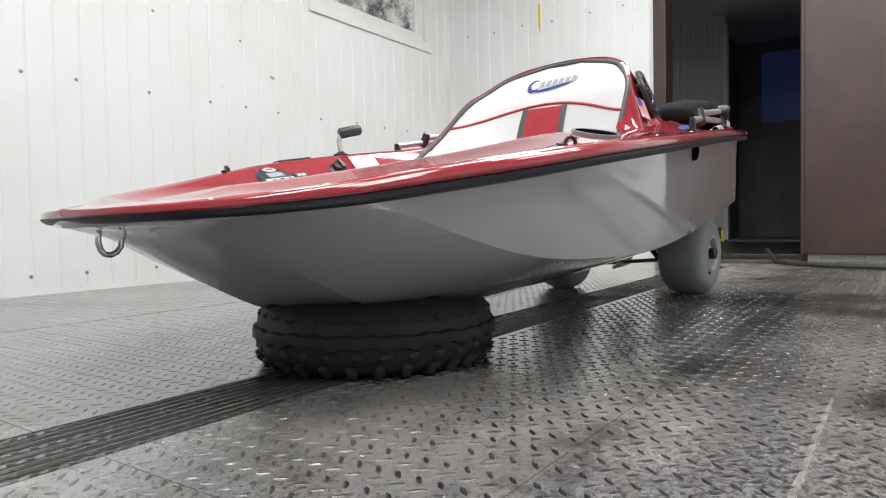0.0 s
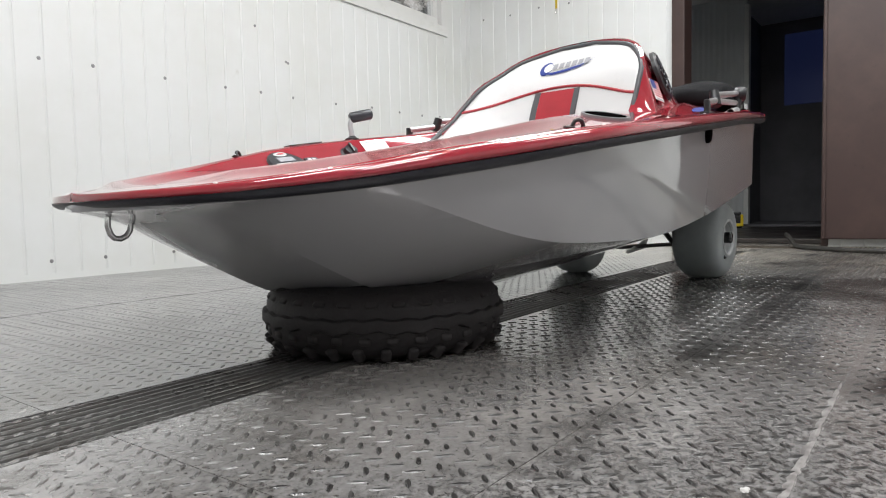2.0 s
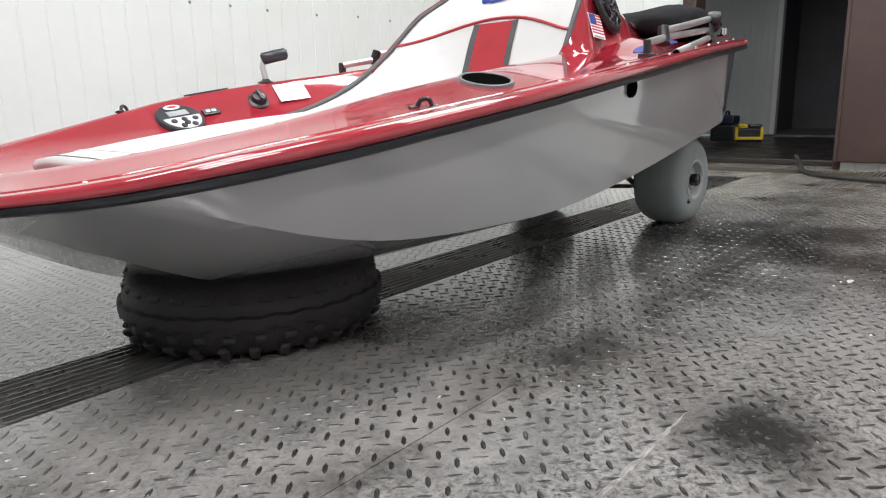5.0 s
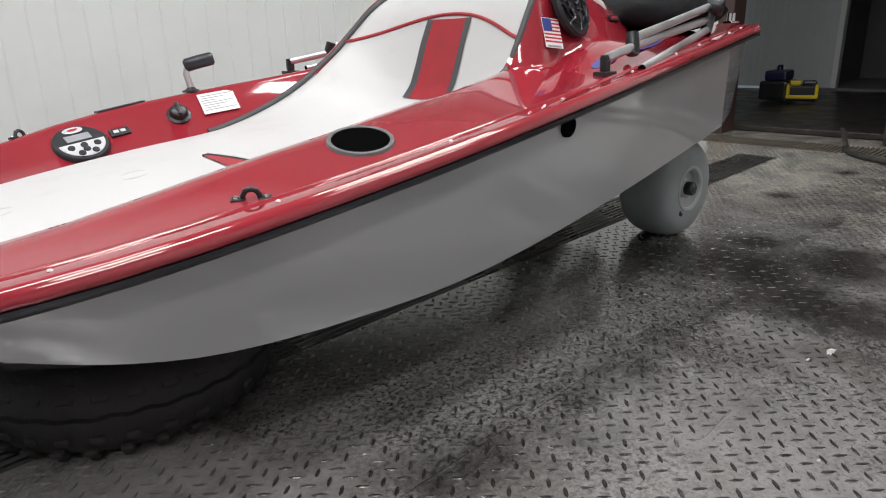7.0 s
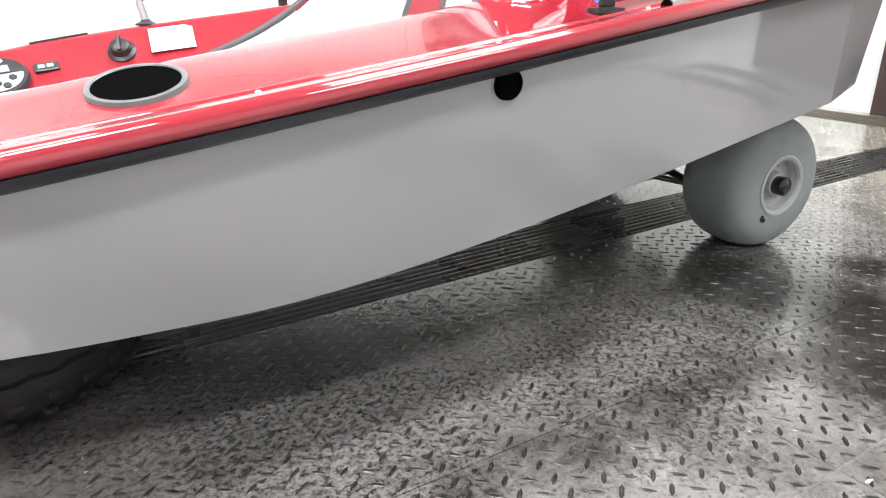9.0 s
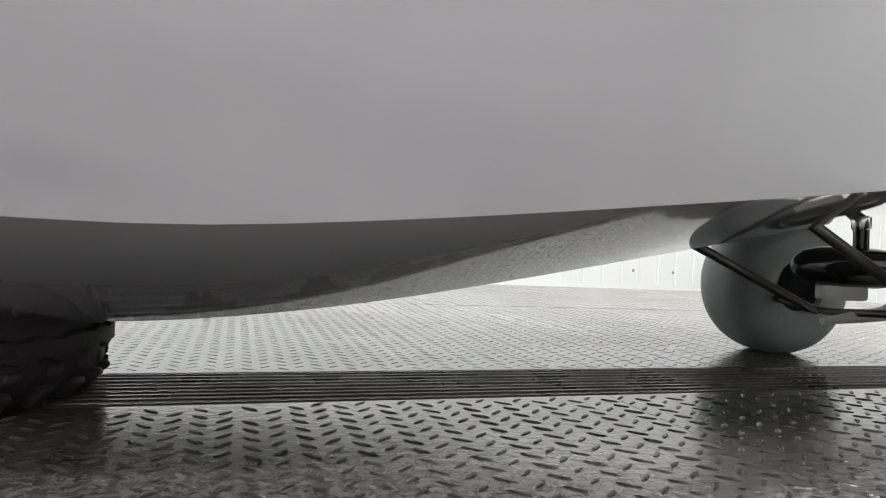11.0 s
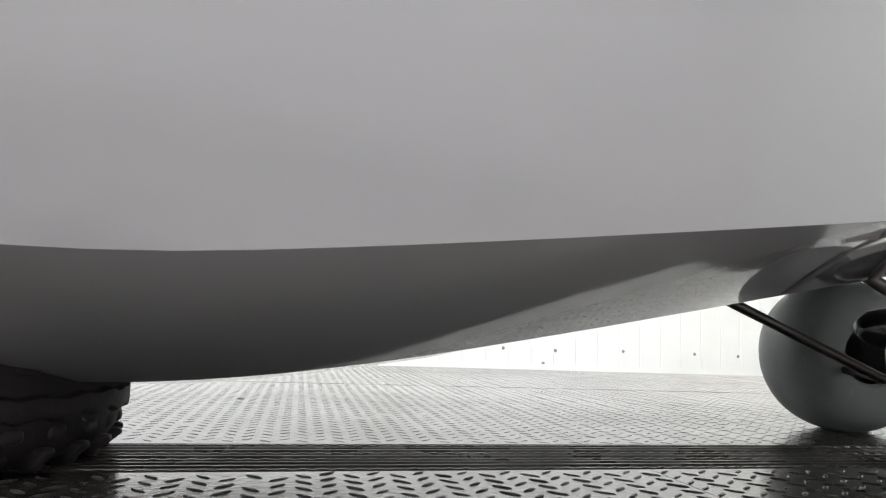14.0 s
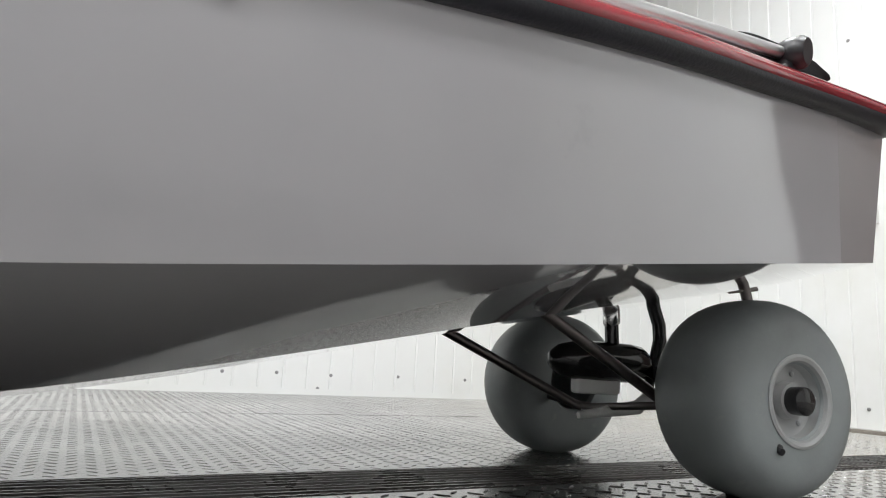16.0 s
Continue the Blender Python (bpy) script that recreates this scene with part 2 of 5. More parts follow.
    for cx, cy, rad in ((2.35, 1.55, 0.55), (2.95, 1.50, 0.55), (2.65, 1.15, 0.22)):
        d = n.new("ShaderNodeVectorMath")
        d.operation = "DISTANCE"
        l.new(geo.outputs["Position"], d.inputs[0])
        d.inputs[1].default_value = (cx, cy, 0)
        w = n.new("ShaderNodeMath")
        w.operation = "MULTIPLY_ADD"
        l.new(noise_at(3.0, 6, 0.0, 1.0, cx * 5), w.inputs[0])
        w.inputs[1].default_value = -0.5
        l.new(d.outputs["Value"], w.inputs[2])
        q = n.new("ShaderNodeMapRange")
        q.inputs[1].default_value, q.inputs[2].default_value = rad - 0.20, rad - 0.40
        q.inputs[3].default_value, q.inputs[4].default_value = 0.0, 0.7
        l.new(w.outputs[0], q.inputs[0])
        if wet_shade is None:
            wet_shade = q.outputs[0]
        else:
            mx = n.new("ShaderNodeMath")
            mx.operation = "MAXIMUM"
            l.new(wet_shade, mx.inputs[0])
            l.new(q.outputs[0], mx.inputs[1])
            wet_shade = mx.outputs[0]
    c = mixed(c, (0.055, 0.056, 0.046), wet_shade)
    # pools of brightness painted before the tyre and on the near plates
    for cx, cy, rad, most in ((1.62, 0.98, 0.42, 0.7), (2.00, 0.28, 0.48, 0.35)):
        away = n.new("ShaderNodeVectorMath")
        away.operation = "DISTANCE"
        l.new(geo.outputs["Position"], away.inputs[0])
        away.inputs[1].default_value = (cx, cy, 0)
        lit_pool = n.new("ShaderNodeMapRange")
        lit_pool.inputs[1].default_value, lit_pool.inputs[2].default_value = rad, rad * 0.5
        lit_pool.inputs[3].default_value, lit_pool.inputs[4].default_value = 0.0, most
        l.new(away.outputs["Value"], lit_pool.inputs[0])
        pool_mask = n.new("ShaderNodeMath")
        pool_mask.operation = "MULTIPLY"
        l.new(lit_pool.outputs[0], pool_mask.inputs[0])
        l.new(noise_at(7, 7, 0.34, 0.56, 17.0 + cx), pool_mask.inputs[1])
        c = mixed(c, (0.36, 0.335, 0.315), pool_mask.outputs[0])
    # trodden dirt along the plates' joint
    seam = n.new("ShaderNodeMath")
    seam.operation = "SUBTRACT"
    l.new(sepx.outputs["Y"], seam.inputs[0])
    seam.inputs[1].default_value = 0.70
    seam_abs = n.new("ShaderNodeMath")
    seam_abs.operation = "ABSOLUTE"
    l.new(seam.outputs[0], seam_abs.inputs[0])
    band = n.new("ShaderNodeMapRange")
    band.inputs[1].default_value, band.inputs[2].default_value = 0.16, 0.01
    band.inputs[3].default_value, band.inputs[4].default_value = 0.0, 0.9
    l.new(seam_abs.outputs[0], band.inputs[0])
    along = n.new("ShaderNodeMath")
    along.operation = "MULTIPLY"
    l.new(band.outputs[0], along.inputs[0])
    l.new(noise_at(5.5, 8, 0.42, 0.60, 21.0), along.inputs[1])
    top = n.new("ShaderNodeMath")
    top.operation = "MAXIMUM"
    l.new(patch, top.inputs[0])
    l.new(along.outputs[0], top.inputs[1])
    patch = top.outputs[0]
    speck = n.new("ShaderNodeMath")
    speck.operation = "MULTIPLY"
    l.new(patch, speck.inputs[0])
    l.new(noise_at(75, 8, 0.22, 0.44, 5.0), speck.inputs[1])
    c = mixed(c, (0.021, 0.0190, 0.0175), speck.outputs[0])
    if lug:
        sep = n.new("ShaderNodeSeparateXYZ")
        l.new(geo.outputs["Position"], sep.inputs[0])
        side = n.new("ShaderNodeMapRange")
        side.inputs[1].default_value, side.inputs[2].default_value = 1.25, 0.85
        side.inputs[3].default_value, side.inputs[4].default_value = 0.15, 1.0
        l.new(sep.outputs["Y"], side.inputs[0])
        trod = n.new("ShaderNodeMath")
        trod.operation = "MULTIPLY"
        l.new(side.outputs[0], trod.inputs[0])
        l.new(noise_at(9, 6, 0.22, 0.46, 1.0), trod.inputs[1])
        c = mixed(c, (0.020, 0.018, 0.017), trod.outputs[0])
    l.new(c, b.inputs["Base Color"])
    b.inputs["Metallic"].default_value = 0.15
    gloss = n.new("ShaderNodeMapRange")
    gloss.inputs[3].default_value, gloss.inputs[4].default_value = (0.85, 0.4) if lug else (1.0, 0.42)
    l.new(speck.outputs[0], gloss.inputs[0])
    l.new(gloss.outputs[0], b.inputs["Specular IOR Level"])
    if not lug:
        film = n.new("ShaderNodeMapRange")
        film.inputs[3].default_value, film.inputs[4].default_value = 0.35, 0.15
        l.new(speck.outputs[0], film.inputs[0])
        l.new(film.outputs[0], b.inputs["Coat Weight"])
        b.inputs["Coat Roughness"].default_value = 0.2
    wet = noise_at(2.3, 6, 0.42, 0.62, 7.0)
    r = n.new("ShaderNodeMapRange")
    r.inputs[3].default_value, r.inputs[4].default_value = (0.34, 0.23) if lug else (0.22, 0.10)
    l.new(wet, r.inputs[0])
    l.new(r.outputs[0], b.inputs["Roughness"])
    t = n.new("ShaderNodeTexNoise")
    t.inputs["Scale"].default_value, t.inputs["Detail"].default_value = 90, 5
    l.new(geo.outputs["Position"], t.inputs[0])
    u = n.new("ShaderNodeBump")
    u.inputs["Strength"].default_value, u.inputs["Distance"].default_value = 0.30, 0.002
    l.new(t.outputs[0], u.inputs["Height"])
    l.new(u.outputs[0], b.inputs["Normal"])
    return m


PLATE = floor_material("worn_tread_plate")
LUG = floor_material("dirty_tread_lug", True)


def glass_material(name):
    m = bpy.data.materials.new(name)
    m.use_nodes = True
    b = m.node_tree.nodes["Principled BSDF"]
    b.inputs["Transmission Weight"].default_value, b.inputs["Roughness"].default_value = 1.0, 0.02
    b.inputs["IOR"].default_value = 1.45
    return m


GLASS = glass_material("window_glass")


# ---- mesh helpers ----
def part(name, bm, mat, parent=None, label="", smooth=False):
    """One bmesh as one mesh object under a thing or a part."""
    me = bpy.data.meshes.new(name)
    bm.to_mesh(me)
    bm.free()
    for mm in (mat if isinstance(mat, (list, tuple)) else [mat]):
        me.materials.append(mm)
    if smooth:
        for p in me.polygons:
            p.use_smooth = True
    ob = new(name, me)
    if parent is not None:
        ob.parent = parent
    if label:
        ob["label"] = label
    return ob


def soften(ob, angle=35):
    """Smooth shading with sharp edges past the angle."""
    me = ob.data
    for p in me.polygons:
        p.use_smooth = True
    bm = bmesh.new()
    bm.from_mesh(me)
    for e in bm.edges:
        if len(e.link_faces) == 2 and e.calc_face_angle(0) > radians(angle):
            e.smooth = False
    bm.to_mesh(me)
    bm.free()
    return ob


def root(name, m, label, category, group="", kind=""):
    ob = new(name)
    ob.empty_display_size = 0.1
    ob.matrix_world = m
    return tagged(ob, label, category, group, kind)


def box(lo, hi, bevel=0.0, bm=None, segments=2):
    bm2 = bmesh.new()
    bmesh.ops.create_cube(bm2, size=1)
    for v in bm2.verts:
        v.co = Vector([lo[i] + (v.co[i] + 0.5) * (hi[i] - lo[i]) for i in range(3)])
    if bevel:
        bmesh.ops.bevel(bm2, geom=bm2.edges[:], offset=bevel, segments=segments, affect="EDGES", profile=0.6)
    if bm is None:
        return bm2
    merge(bm, bm2)
    return bm


def merge(bm, other, m=None):
    """Adds the other bmesh to bm, moved by m."""
    me = bpy.data.meshes.new("tmp")
    if m is not None:
        bmesh.ops.transform(other, matrix=m, verts=other.verts)
    other.to_mesh(me)
    other.free()
    bm.from_mesh(me)
    bpy.data.meshes.remove(me)


def grid(rows, bm=None, close=False):
    """A sheet through rows of points."""
    bm = bm or bmesh.new()
    vs = [[bm.verts.new(p) for p in row] for row in rows]
    for a, b in zip(vs, vs[1:]):
        for i in range(len(a) - (0 if close else 1)):
            j = (i + 1) % len(a)
            try:
                bm.faces.new((a[i], a[j], b[j], b[i]))
            except ValueError:
                pass
    bmesh.ops.recalc_face_normals(bm, faces=bm.faces[:])
    return bm


def tube(points, radius, sides=12, caps=True, bm=None):
    """A round bar along points."""
    bm = bm or bmesh.new()
    pts = [Vector(p) for p in points]
    rings = []
    side = None
    for i, p in enumerate(pts):
        d = (pts[min(i + 1, len(pts) - 1)] - pts[max(i - 1, 0)]).normalized()
        if side is None:
            side = d.orthogonal().normalized()
        side = (side - d * side.dot(d)).normalized()
        up = d.cross(side)
        rr = radius[i] if isinstance(radius, (list, tuple)) else radius
        rings.append([bm.verts.new(p + (side * math.cos(a) + up * math.sin(a)) * rr) for a in [2 * math.pi * k / sides for k in range(sides)]])
    for a, b in zip(rings, rings[1:]):
        for i in range(sides):
            j = (i + 1) % sides
            bm.faces.new((a[i], a[j], b[j], b[i]))
    if caps:
        bm.faces.new(rings[0][::-1])
        bm.faces.new(rings[-1])
    bmesh.ops.recalc_face_normals(bm, faces=bm.faces[:])
    return bm


def lathe(profile, sides=32, bm=None):
    """Turns (radius, height) points round the z axis; ends on the axis close."""
    bm = bm or bmesh.new()
    rings = []
    for r, h in profile:
        if r < 1e-5:
            rings.append([bm.verts.new((0, 0, h))])
        else:
            rings.append([bm.verts.new((r * math.cos(2 * math.pi * k / sides), r * math.sin(2 * math.pi * k / sides), h)) for k in range(sides)])
    for a, b in zip(rings, rings[1:]):
        for i in range(sides):
            j = (i + 1) % sides
            f = [a[i % len(a)], a[j % len(a)], b[j % len(b)], b[i % len(b)]]
            f = [v for k, v in enumerate(f) if v not in f[:k]]
            if len(f) > 2:
                bm.faces.new(f)
    bmesh.ops.recalc_face_normals(bm, faces=bm.faces[:])
    return bm


def curve_at(table, x):
    """Smooth value of a table of (x, y...) rows at x."""
    n = len(table)
    if x <= table[0][0]:
        return table[0][1:]
    if x >= table[-1][0]:
        return table[-1][1:]
    for i in range(n - 1):
        if table[i][0] <= x <= table[i + 1][0]:
            break
    x0, x1 = table[i][0], table[i + 1][0]
    t = (x - x0) / (x1 - x0)
    out = []
    for k in range(1, len(table[0])):
        y0, y1 = table[i][k], table[i + 1][k]
        m0 = (y1 - table[i - 1][k]) / (x1 - table[i - 1][0]) if i > 0 else (y1 - y0) / (x1 - x0)
        m1 = (table[i + 2][k] - y0) / (table[i + 2][0] - x0) if i + 2 < n else (y1 - y0) / (x1 - x0)
        h = x1 - x0
        out.append(y0 * (2 * t**3 - 3 * t**2 + 1) + m0 * h * (t**3 - 2 * t**2 + t) + y1 * (3 * t**2 - 2 * t**3) + m1 * h * (t**3 - t**2))
    return tuple(out)


# ---- the room ----
WALL_SLOPE = 0.024
BACK_X, FRONT_X, NEAR_Y = 5.34, -2.6, -2.2


def wall_y(x):
    return 3.474 + WALL_SLOPE * (x - 3)


DRAIN_X = (-2.3, 4.72)


def drain_y(x):
    return 1.192 + 0.012 * (x - 1)


DRAIN_W = 0.178

floor = tagged(new("floor"), "worn grey steel tread plate floor, wet and stained", "floor", kind="structure")


def plate(x0, x1, y0, y1, name="plate"):
    bm = bmesh.new()
    lo = [y(x0) if callable(y) else y for y in (y0, y1)]
    hi = [y(x1) if callable(y) else y for y in (y0, y1)]
    c = [(x0, lo[0]), (x1, hi[0]), (x1, hi[1]), (x0, lo[1])]
    top = [bm.verts.new((x, y, 0)) for x, y in c]
    bot = [bm.verts.new((x, y, -0.006)) for x, y in c]
    bm.faces.new(top)
    for i in range(4):
        bm.faces.new((top[i], bot[i], bot[(i + 1) % 4], top[(i + 1) % 4]))
    bmesh.ops.recalc_face_normals(bm, faces=bm.faces[:])
    return part(name, bm, PLATE, floor)


GAP = 0.0006
EDGES = [FRONT_X, -0.35, 1.15, 2.65, 4.15, 4.72]
for a, b in zip(EDGES, EDGES[1:]):
    plate(a + GAP, b - GAP, NEAR_Y, 0.735 - GAP)
    plate(a + GAP, b - GAP, 0.735 + GAP, lambda x: drain_y(x))
    plate(a + GAP, b - GAP, lambda x: drain_y(x) + DRAIN_W, 2.40 - GAP)
    plate(a + GAP, b - GAP, 2.40 + GAP, lambda x: wall_y(x) + 0.05)
plate(4.72 + GAP, 5.00, NEAR_Y, lambda x: wall_y(x) + 0.05)
plate(5.26, 5.50, NEAR_Y, lambda x: wall_y(x) + 0.05)
part("subfloor", box((FRONT_X - 0.2, NEAR_Y - 0.2, -0.12), (5.52, 3.8, -0.075)), PIT, floor, "black drain bed under the plates")


def seams():
    """Low uneven weld beads over the joints of the plates."""
    rng = random.Random(11)
    for y in (0.50, 2.40):
        pts = [(-0.4 + 0.03 * k, y + rng.uniform(-0.0015, 0.0015), -0.0025) for k in range(171)]
        part("weld_bead", tube(pts, [rng.uniform(0.0028, 0.0036) for _ in pts], 6), PLATE, floor, "worn weld bead", True)


seams()


def splashes():
    """Pale dried splashes on the plates."""
    rng = random.Random(21)
    for x, y, r in ((1.78, 2.31, 0.016), (1.719, 0.793, 0.007), (1.405, 0.534, 0.011), (2.72, 0.448, 0.020), (1.95, 2.55, 0.014), (2.1, 1.95, 0.012), (2.66, 0.47, 0.008), (2.35, 0.36, 0.007)):
        bm = bmesh.new()
        n = 14
        ring = [bm.verts.new((x + r * 0.9 * rng.uniform(0.45, 1.15) * math.cos(2 * math.pi * k / n), y + r * 0.45 * rng.uniform(0.45, 1.15) * math.sin(2 * math.pi * k / n), 0.0004)) for k in range(n)]
        top = [bm.verts.new((x + (v.co.x - x) * 0.7, y + (v.co.y - y) * 0.7, 0.0016)) for v in ring]
        for k in range(n):
            bm.faces.new((ring[k], ring[(k + 1) % n], top[(k + 1) % n], top[k]))
        bm.faces.new(top)
        part("dried_splash", bm, SALT, floor, "pale dried splash", True)


splashes()


def salt_streak():
    """A pale scuffed streak along the weld."""
    rng = random.Random(31)
    n = 60
    rows = [[], [], []]
    for k in range(n):
        x = 1.30 + 0.58 * k / (n - 1)
        h = 0.0042 * min(1.0, min(k, n - 1 - k) / 8) * rng.uniform(0.6, 1.1) + 0.0005
        c = 0.503 + rng.uniform(-0.0012, 0.0012)
        for row, y, z in zip(rows, (c - h, c, c + h), (0.0002, 0.0008, 0.0002)):
            row.append((x, y, z))
    part("salt_streak", grid(rows), STREAK, floor, "pale scuffed streak along the weld")


salt_streak()


def lugs():
    """Raised lentil lugs of the tread plate, alternating at right angles."""
    vs, fs = [], []
    px, py = 0.0253, 0.0280
    rng = random.Random(5)
    shape = [(-1, 0, 0), (-0.45, 0.75, 0), (0.45, 0.75, 0), (1, 0, 0), (0.45, -0.75, 0), (-0.45, -0.75, 0), (-0.7, 0, 1), (-0.3, 0.36, 1), (0.3, 0.36, 1), (0.7, 0, 1), (0.3, -0.36, 1), (-0.3, -0.36, 1)]
    tris = [(k, (k + 1) % 6, 6 + (k + 1) % 6, 6 + k) for k in range(6)] + [(6, 7, 8, 9, 10, 11)]
    for i in range(int(5.6 / px)):
        for j in range(int(4.2 / py)):
            x, y = -0.3 + i * px, -0.75 + (j + 0.5 * (i % 2)) * py
            d = drain_y(x)
            if x > 4.98 and x < 5.28 or x > 5.48:
                continue
            if d - 0.011 < y < d + DRAIN_W + 0.011 and x < 4.73 or y > wall_y(x) - 0.02:
                continue
            if min(abs(y - 0.50), abs(y - 0.735), abs(y - 2.40)) < 0.007 or min(abs(x - e) for e in EDGES) < 0.006:
                continue
            if rng.random() < 0.01:
                continue
            a = radians(42 if i % 2 else -42) + rng.uniform(-0.06, 0.06)
            ca, sa = math.cos(a), math.sin(a)
            hl, hw, hh = 0.0128 * rng.uniform(0.88, 1.08), 0.0044, (0.0015 if y < 1.3 else 0.0006) * rng.uniform(0.75, 1.1)
            k = len(vs)
            for qx, qy, pz in shape:
                u, v = qx * hl, qy * hw
                vs.append((x + u * ca - v * sa, y + u * sa + v * ca, pz * hh - 0.0002))
            fs.extend([tuple(k + q for q in t) for t in tris])
    me = bpy.data.meshes.new("tread_lugs")
    me.from_pydata(vs, [], fs)
    me.materials.append(LUG)
    ob = new("tread_lugs", me)
    ob.parent = floor
    return tagged(ob, kind="stuff")


lugs()


def drain():
    """A trench grate of ribbed bars laid lengthwise."""
    th = root("trench_grate", pose(0, 0, 0), "dark ribbed steel bar grate over the floor drain", "drain grate")
    nbar = 9
    x0, x1 = DRAIN_X
    for k in range(nbar):
        off = 0.011 + k * (DRAIN_W - 0.022) / (nbar - 1)
        vs, fs = [], []
        r = 0.0058
        sides = 6
        steps = int((x1 - x0) / 0.0105) if k in (0, 3, 5, 8) else 60
        for i in range(steps + 1):
            x = x0 + (x1 - x0) * i / steps
            rr = r * (1.0 if (k not in (0, 3, 5, 8) or i % 2) else 0.78)
            base = len(vs)
            for q in range(sides):
                a = math.pi * q / (sides - 1)
                vs.append((x, drain_y(x) + off + rr * math.cos(a), rr * math.sin(a) - 0.0045))
            if i:
                for q in range(sides - 1):
                    fs.append((base - sides + q, base - sides + q + 1, base + q + 1, base + q))
        me = bpy.data.meshes.new("bar")
        me.from_pydata(vs, [], fs)
        me.materials.append(GRATE)
        b = new("bar", me)
        b.parent = th
    part("tray", box((x0, drain_y(x0) - 0.03, -0.072), (x1, drain_y(x1) + DRAIN_W + 0.03, -0.062)), PIT, th)
    # the cross grate before the doorway
    th2 = root("cross_grate", pose(0, 0, 0), "rusty steel floor grate before the doorway", "drain grate")
    for y in (-0.4, 2.6):
        part("frame_bar", box((4.995, y - 0.01, -0.02), (5.265, y + 0.01, 0.001), 0.002), GRATE, th2)
    me = bpy.data.meshes.new("bar")
    bm = box((5.003, 0.0, -0.020), (5.257, 0.0095, 0.0012), 0.002, segments=1)
    bm.to_mesh(me)
    bm.free()
    me.materials.append(RUSTBAR)
    for k in range(132):
        b = new("bar", me)
        b.parent = th2
        b.matrix_basis = pose(0, -0.38 + 0.0224 * k, 0)
    plate(5.00 + GAP, 5.26 - GAP, NEAR_Y, -0.412)
    plate(5.00 + GAP, 5.26 - GAP, 2.612, lambda x: wall_y(x) + 0.05)
    part("tray", box((4.998, -0.41, -0.072), (5.262, 2.61, -0.064)), PIT, th2)


drain()


def rib_profile(length, pitch=0.115, first=0.045):
    """Points (along, depth) of a sheet with shallow grooves."""
    pts = [(0.0, 0.0)]
    x = first
    while x < length - 0.03:
        pts += [(x - 0.006, 0.0), (x - 0.002, -0.003), (x + 0.002, -0.003), (x + 0.006, 0.0)]
        x += pitch
    pts.append((length, 0.0))
    return pts


def sheet_wall(name, start, along, inward, length, z0, z1, holes, mat, label, first=0.045):
    """A wall of ribbed sheets with openings. holes: (a, b, low, high) along the wall."""
    th = tagged(new(name), label, "wall", kind="structure")
    a3, n3 = Vector(along).normalized(), Vector(inward).normalized()
    cuts = sorted({0.0, length} | {h[0] for h in holes} | {h[1] for h in holes})
    prof = rib_profile(length, first=first)
    for a, b in zip(cuts, cuts[1:]):
        spans = [(z0, z1)]
        for h in holes:
            if h[0] <= a + 1e-6 and h[1] >= b - 1e-6:
                spans = [(z0, h[2]), (h[3], z1)]
        pts = [(a, 0.0)] + [p for p in prof if a + 0.002 < p[0] < b - 0.002] + [(b, 0.0)]
        for lo, hi in spans:
            if hi - lo < 0.01:
                continue
            rows = []
            for z in (lo, hi):
                rows.append([tuple(Vector(start) + a3 * p + n3 * d + Vector((0, 0, z))) for p, d in pts])
            back = [[tuple(Vector(start) + a3 * p - n3 * 0.12 + Vector((0, 0, z))) for p, d in pts] for z in (lo, hi)]
            bm = grid([back[0], rows[0], rows[1], back[1], back[0]])
            part("sheet", bm, mat, th)
    return th


WX0 = FRONT_X
ALONG = (1, WALL_SLOPE, 0)
INW = (WALL_SLOPE, -1, 0)
WIN = (3.80, 4.98, 1.70, 2.72)
left_len = (BACK_X + 0.12 - WX0) * math.hypot(1, WALL_SLOPE)
wall_left = sheet_wall("wall_west", (WX0, wall_y(WX0), 0), ALONG, INW, left_len, 0.0, CEIL,
                       [(WIN[0] - WX0, WIN[1] - WX0, WIN[2], WIN[3])], PANEL, "white ribbed sheet wall with rows of screws", first=(2.048 - WX0) % 0.115)
DOOR_Y = (0.93, 1.75)
back_len = wall_y(BACK_X) - NEAR_Y
wall_back = sheet_wall("wall_north", (BACK_X, wall_y(BACK_X), 0), (0, -1, 0), (-1, 0, 0), back_len, 0.0, CEIL,
                       [(wall_y(BACK_X) - DOOR_Y[1], wall_y(BACK_X) - DOOR_Y[0], 0.0, 2.3)], PANEL, "white ribbed sheet wall with the doorway")
# unseen wall, darkened to dim what the glossy hull reflects
sheet_wall("wall_east", (FRONT_X, NEAR_Y, 0), (1, 0, 0), (0, 1, 0), BACK_X - FRONT_X, 0, CEIL, [], GREYPANEL, "unseen plain wall, grey to tone down hull reflections")
sheet_wall("wall_south", (FRONT_X, NEAR_Y, 0), (0, 1, 0), (1, 0, 0), 6.0, 0, CEIL, [], PANEL, "plain white sheet wall")
ceiling = tagged(part("ceiling", box((FRONT_X - 0.2, NEAR_Y - 0.2, CEIL), (BACK_X + 0.2, 3.9, CEIL + 0.1)), CEILM), "plain white ceiling", "ceiling", kind="structure")
tagged(part("baseboard", grid([[(x, wall_y(x) - 0.010, z) for x in (FRONT_X, BACK_X)] for z in (0.0, 0.028)]), PANEL), "white flashing strip along the wall's foot", "baseboard", kind="structure")


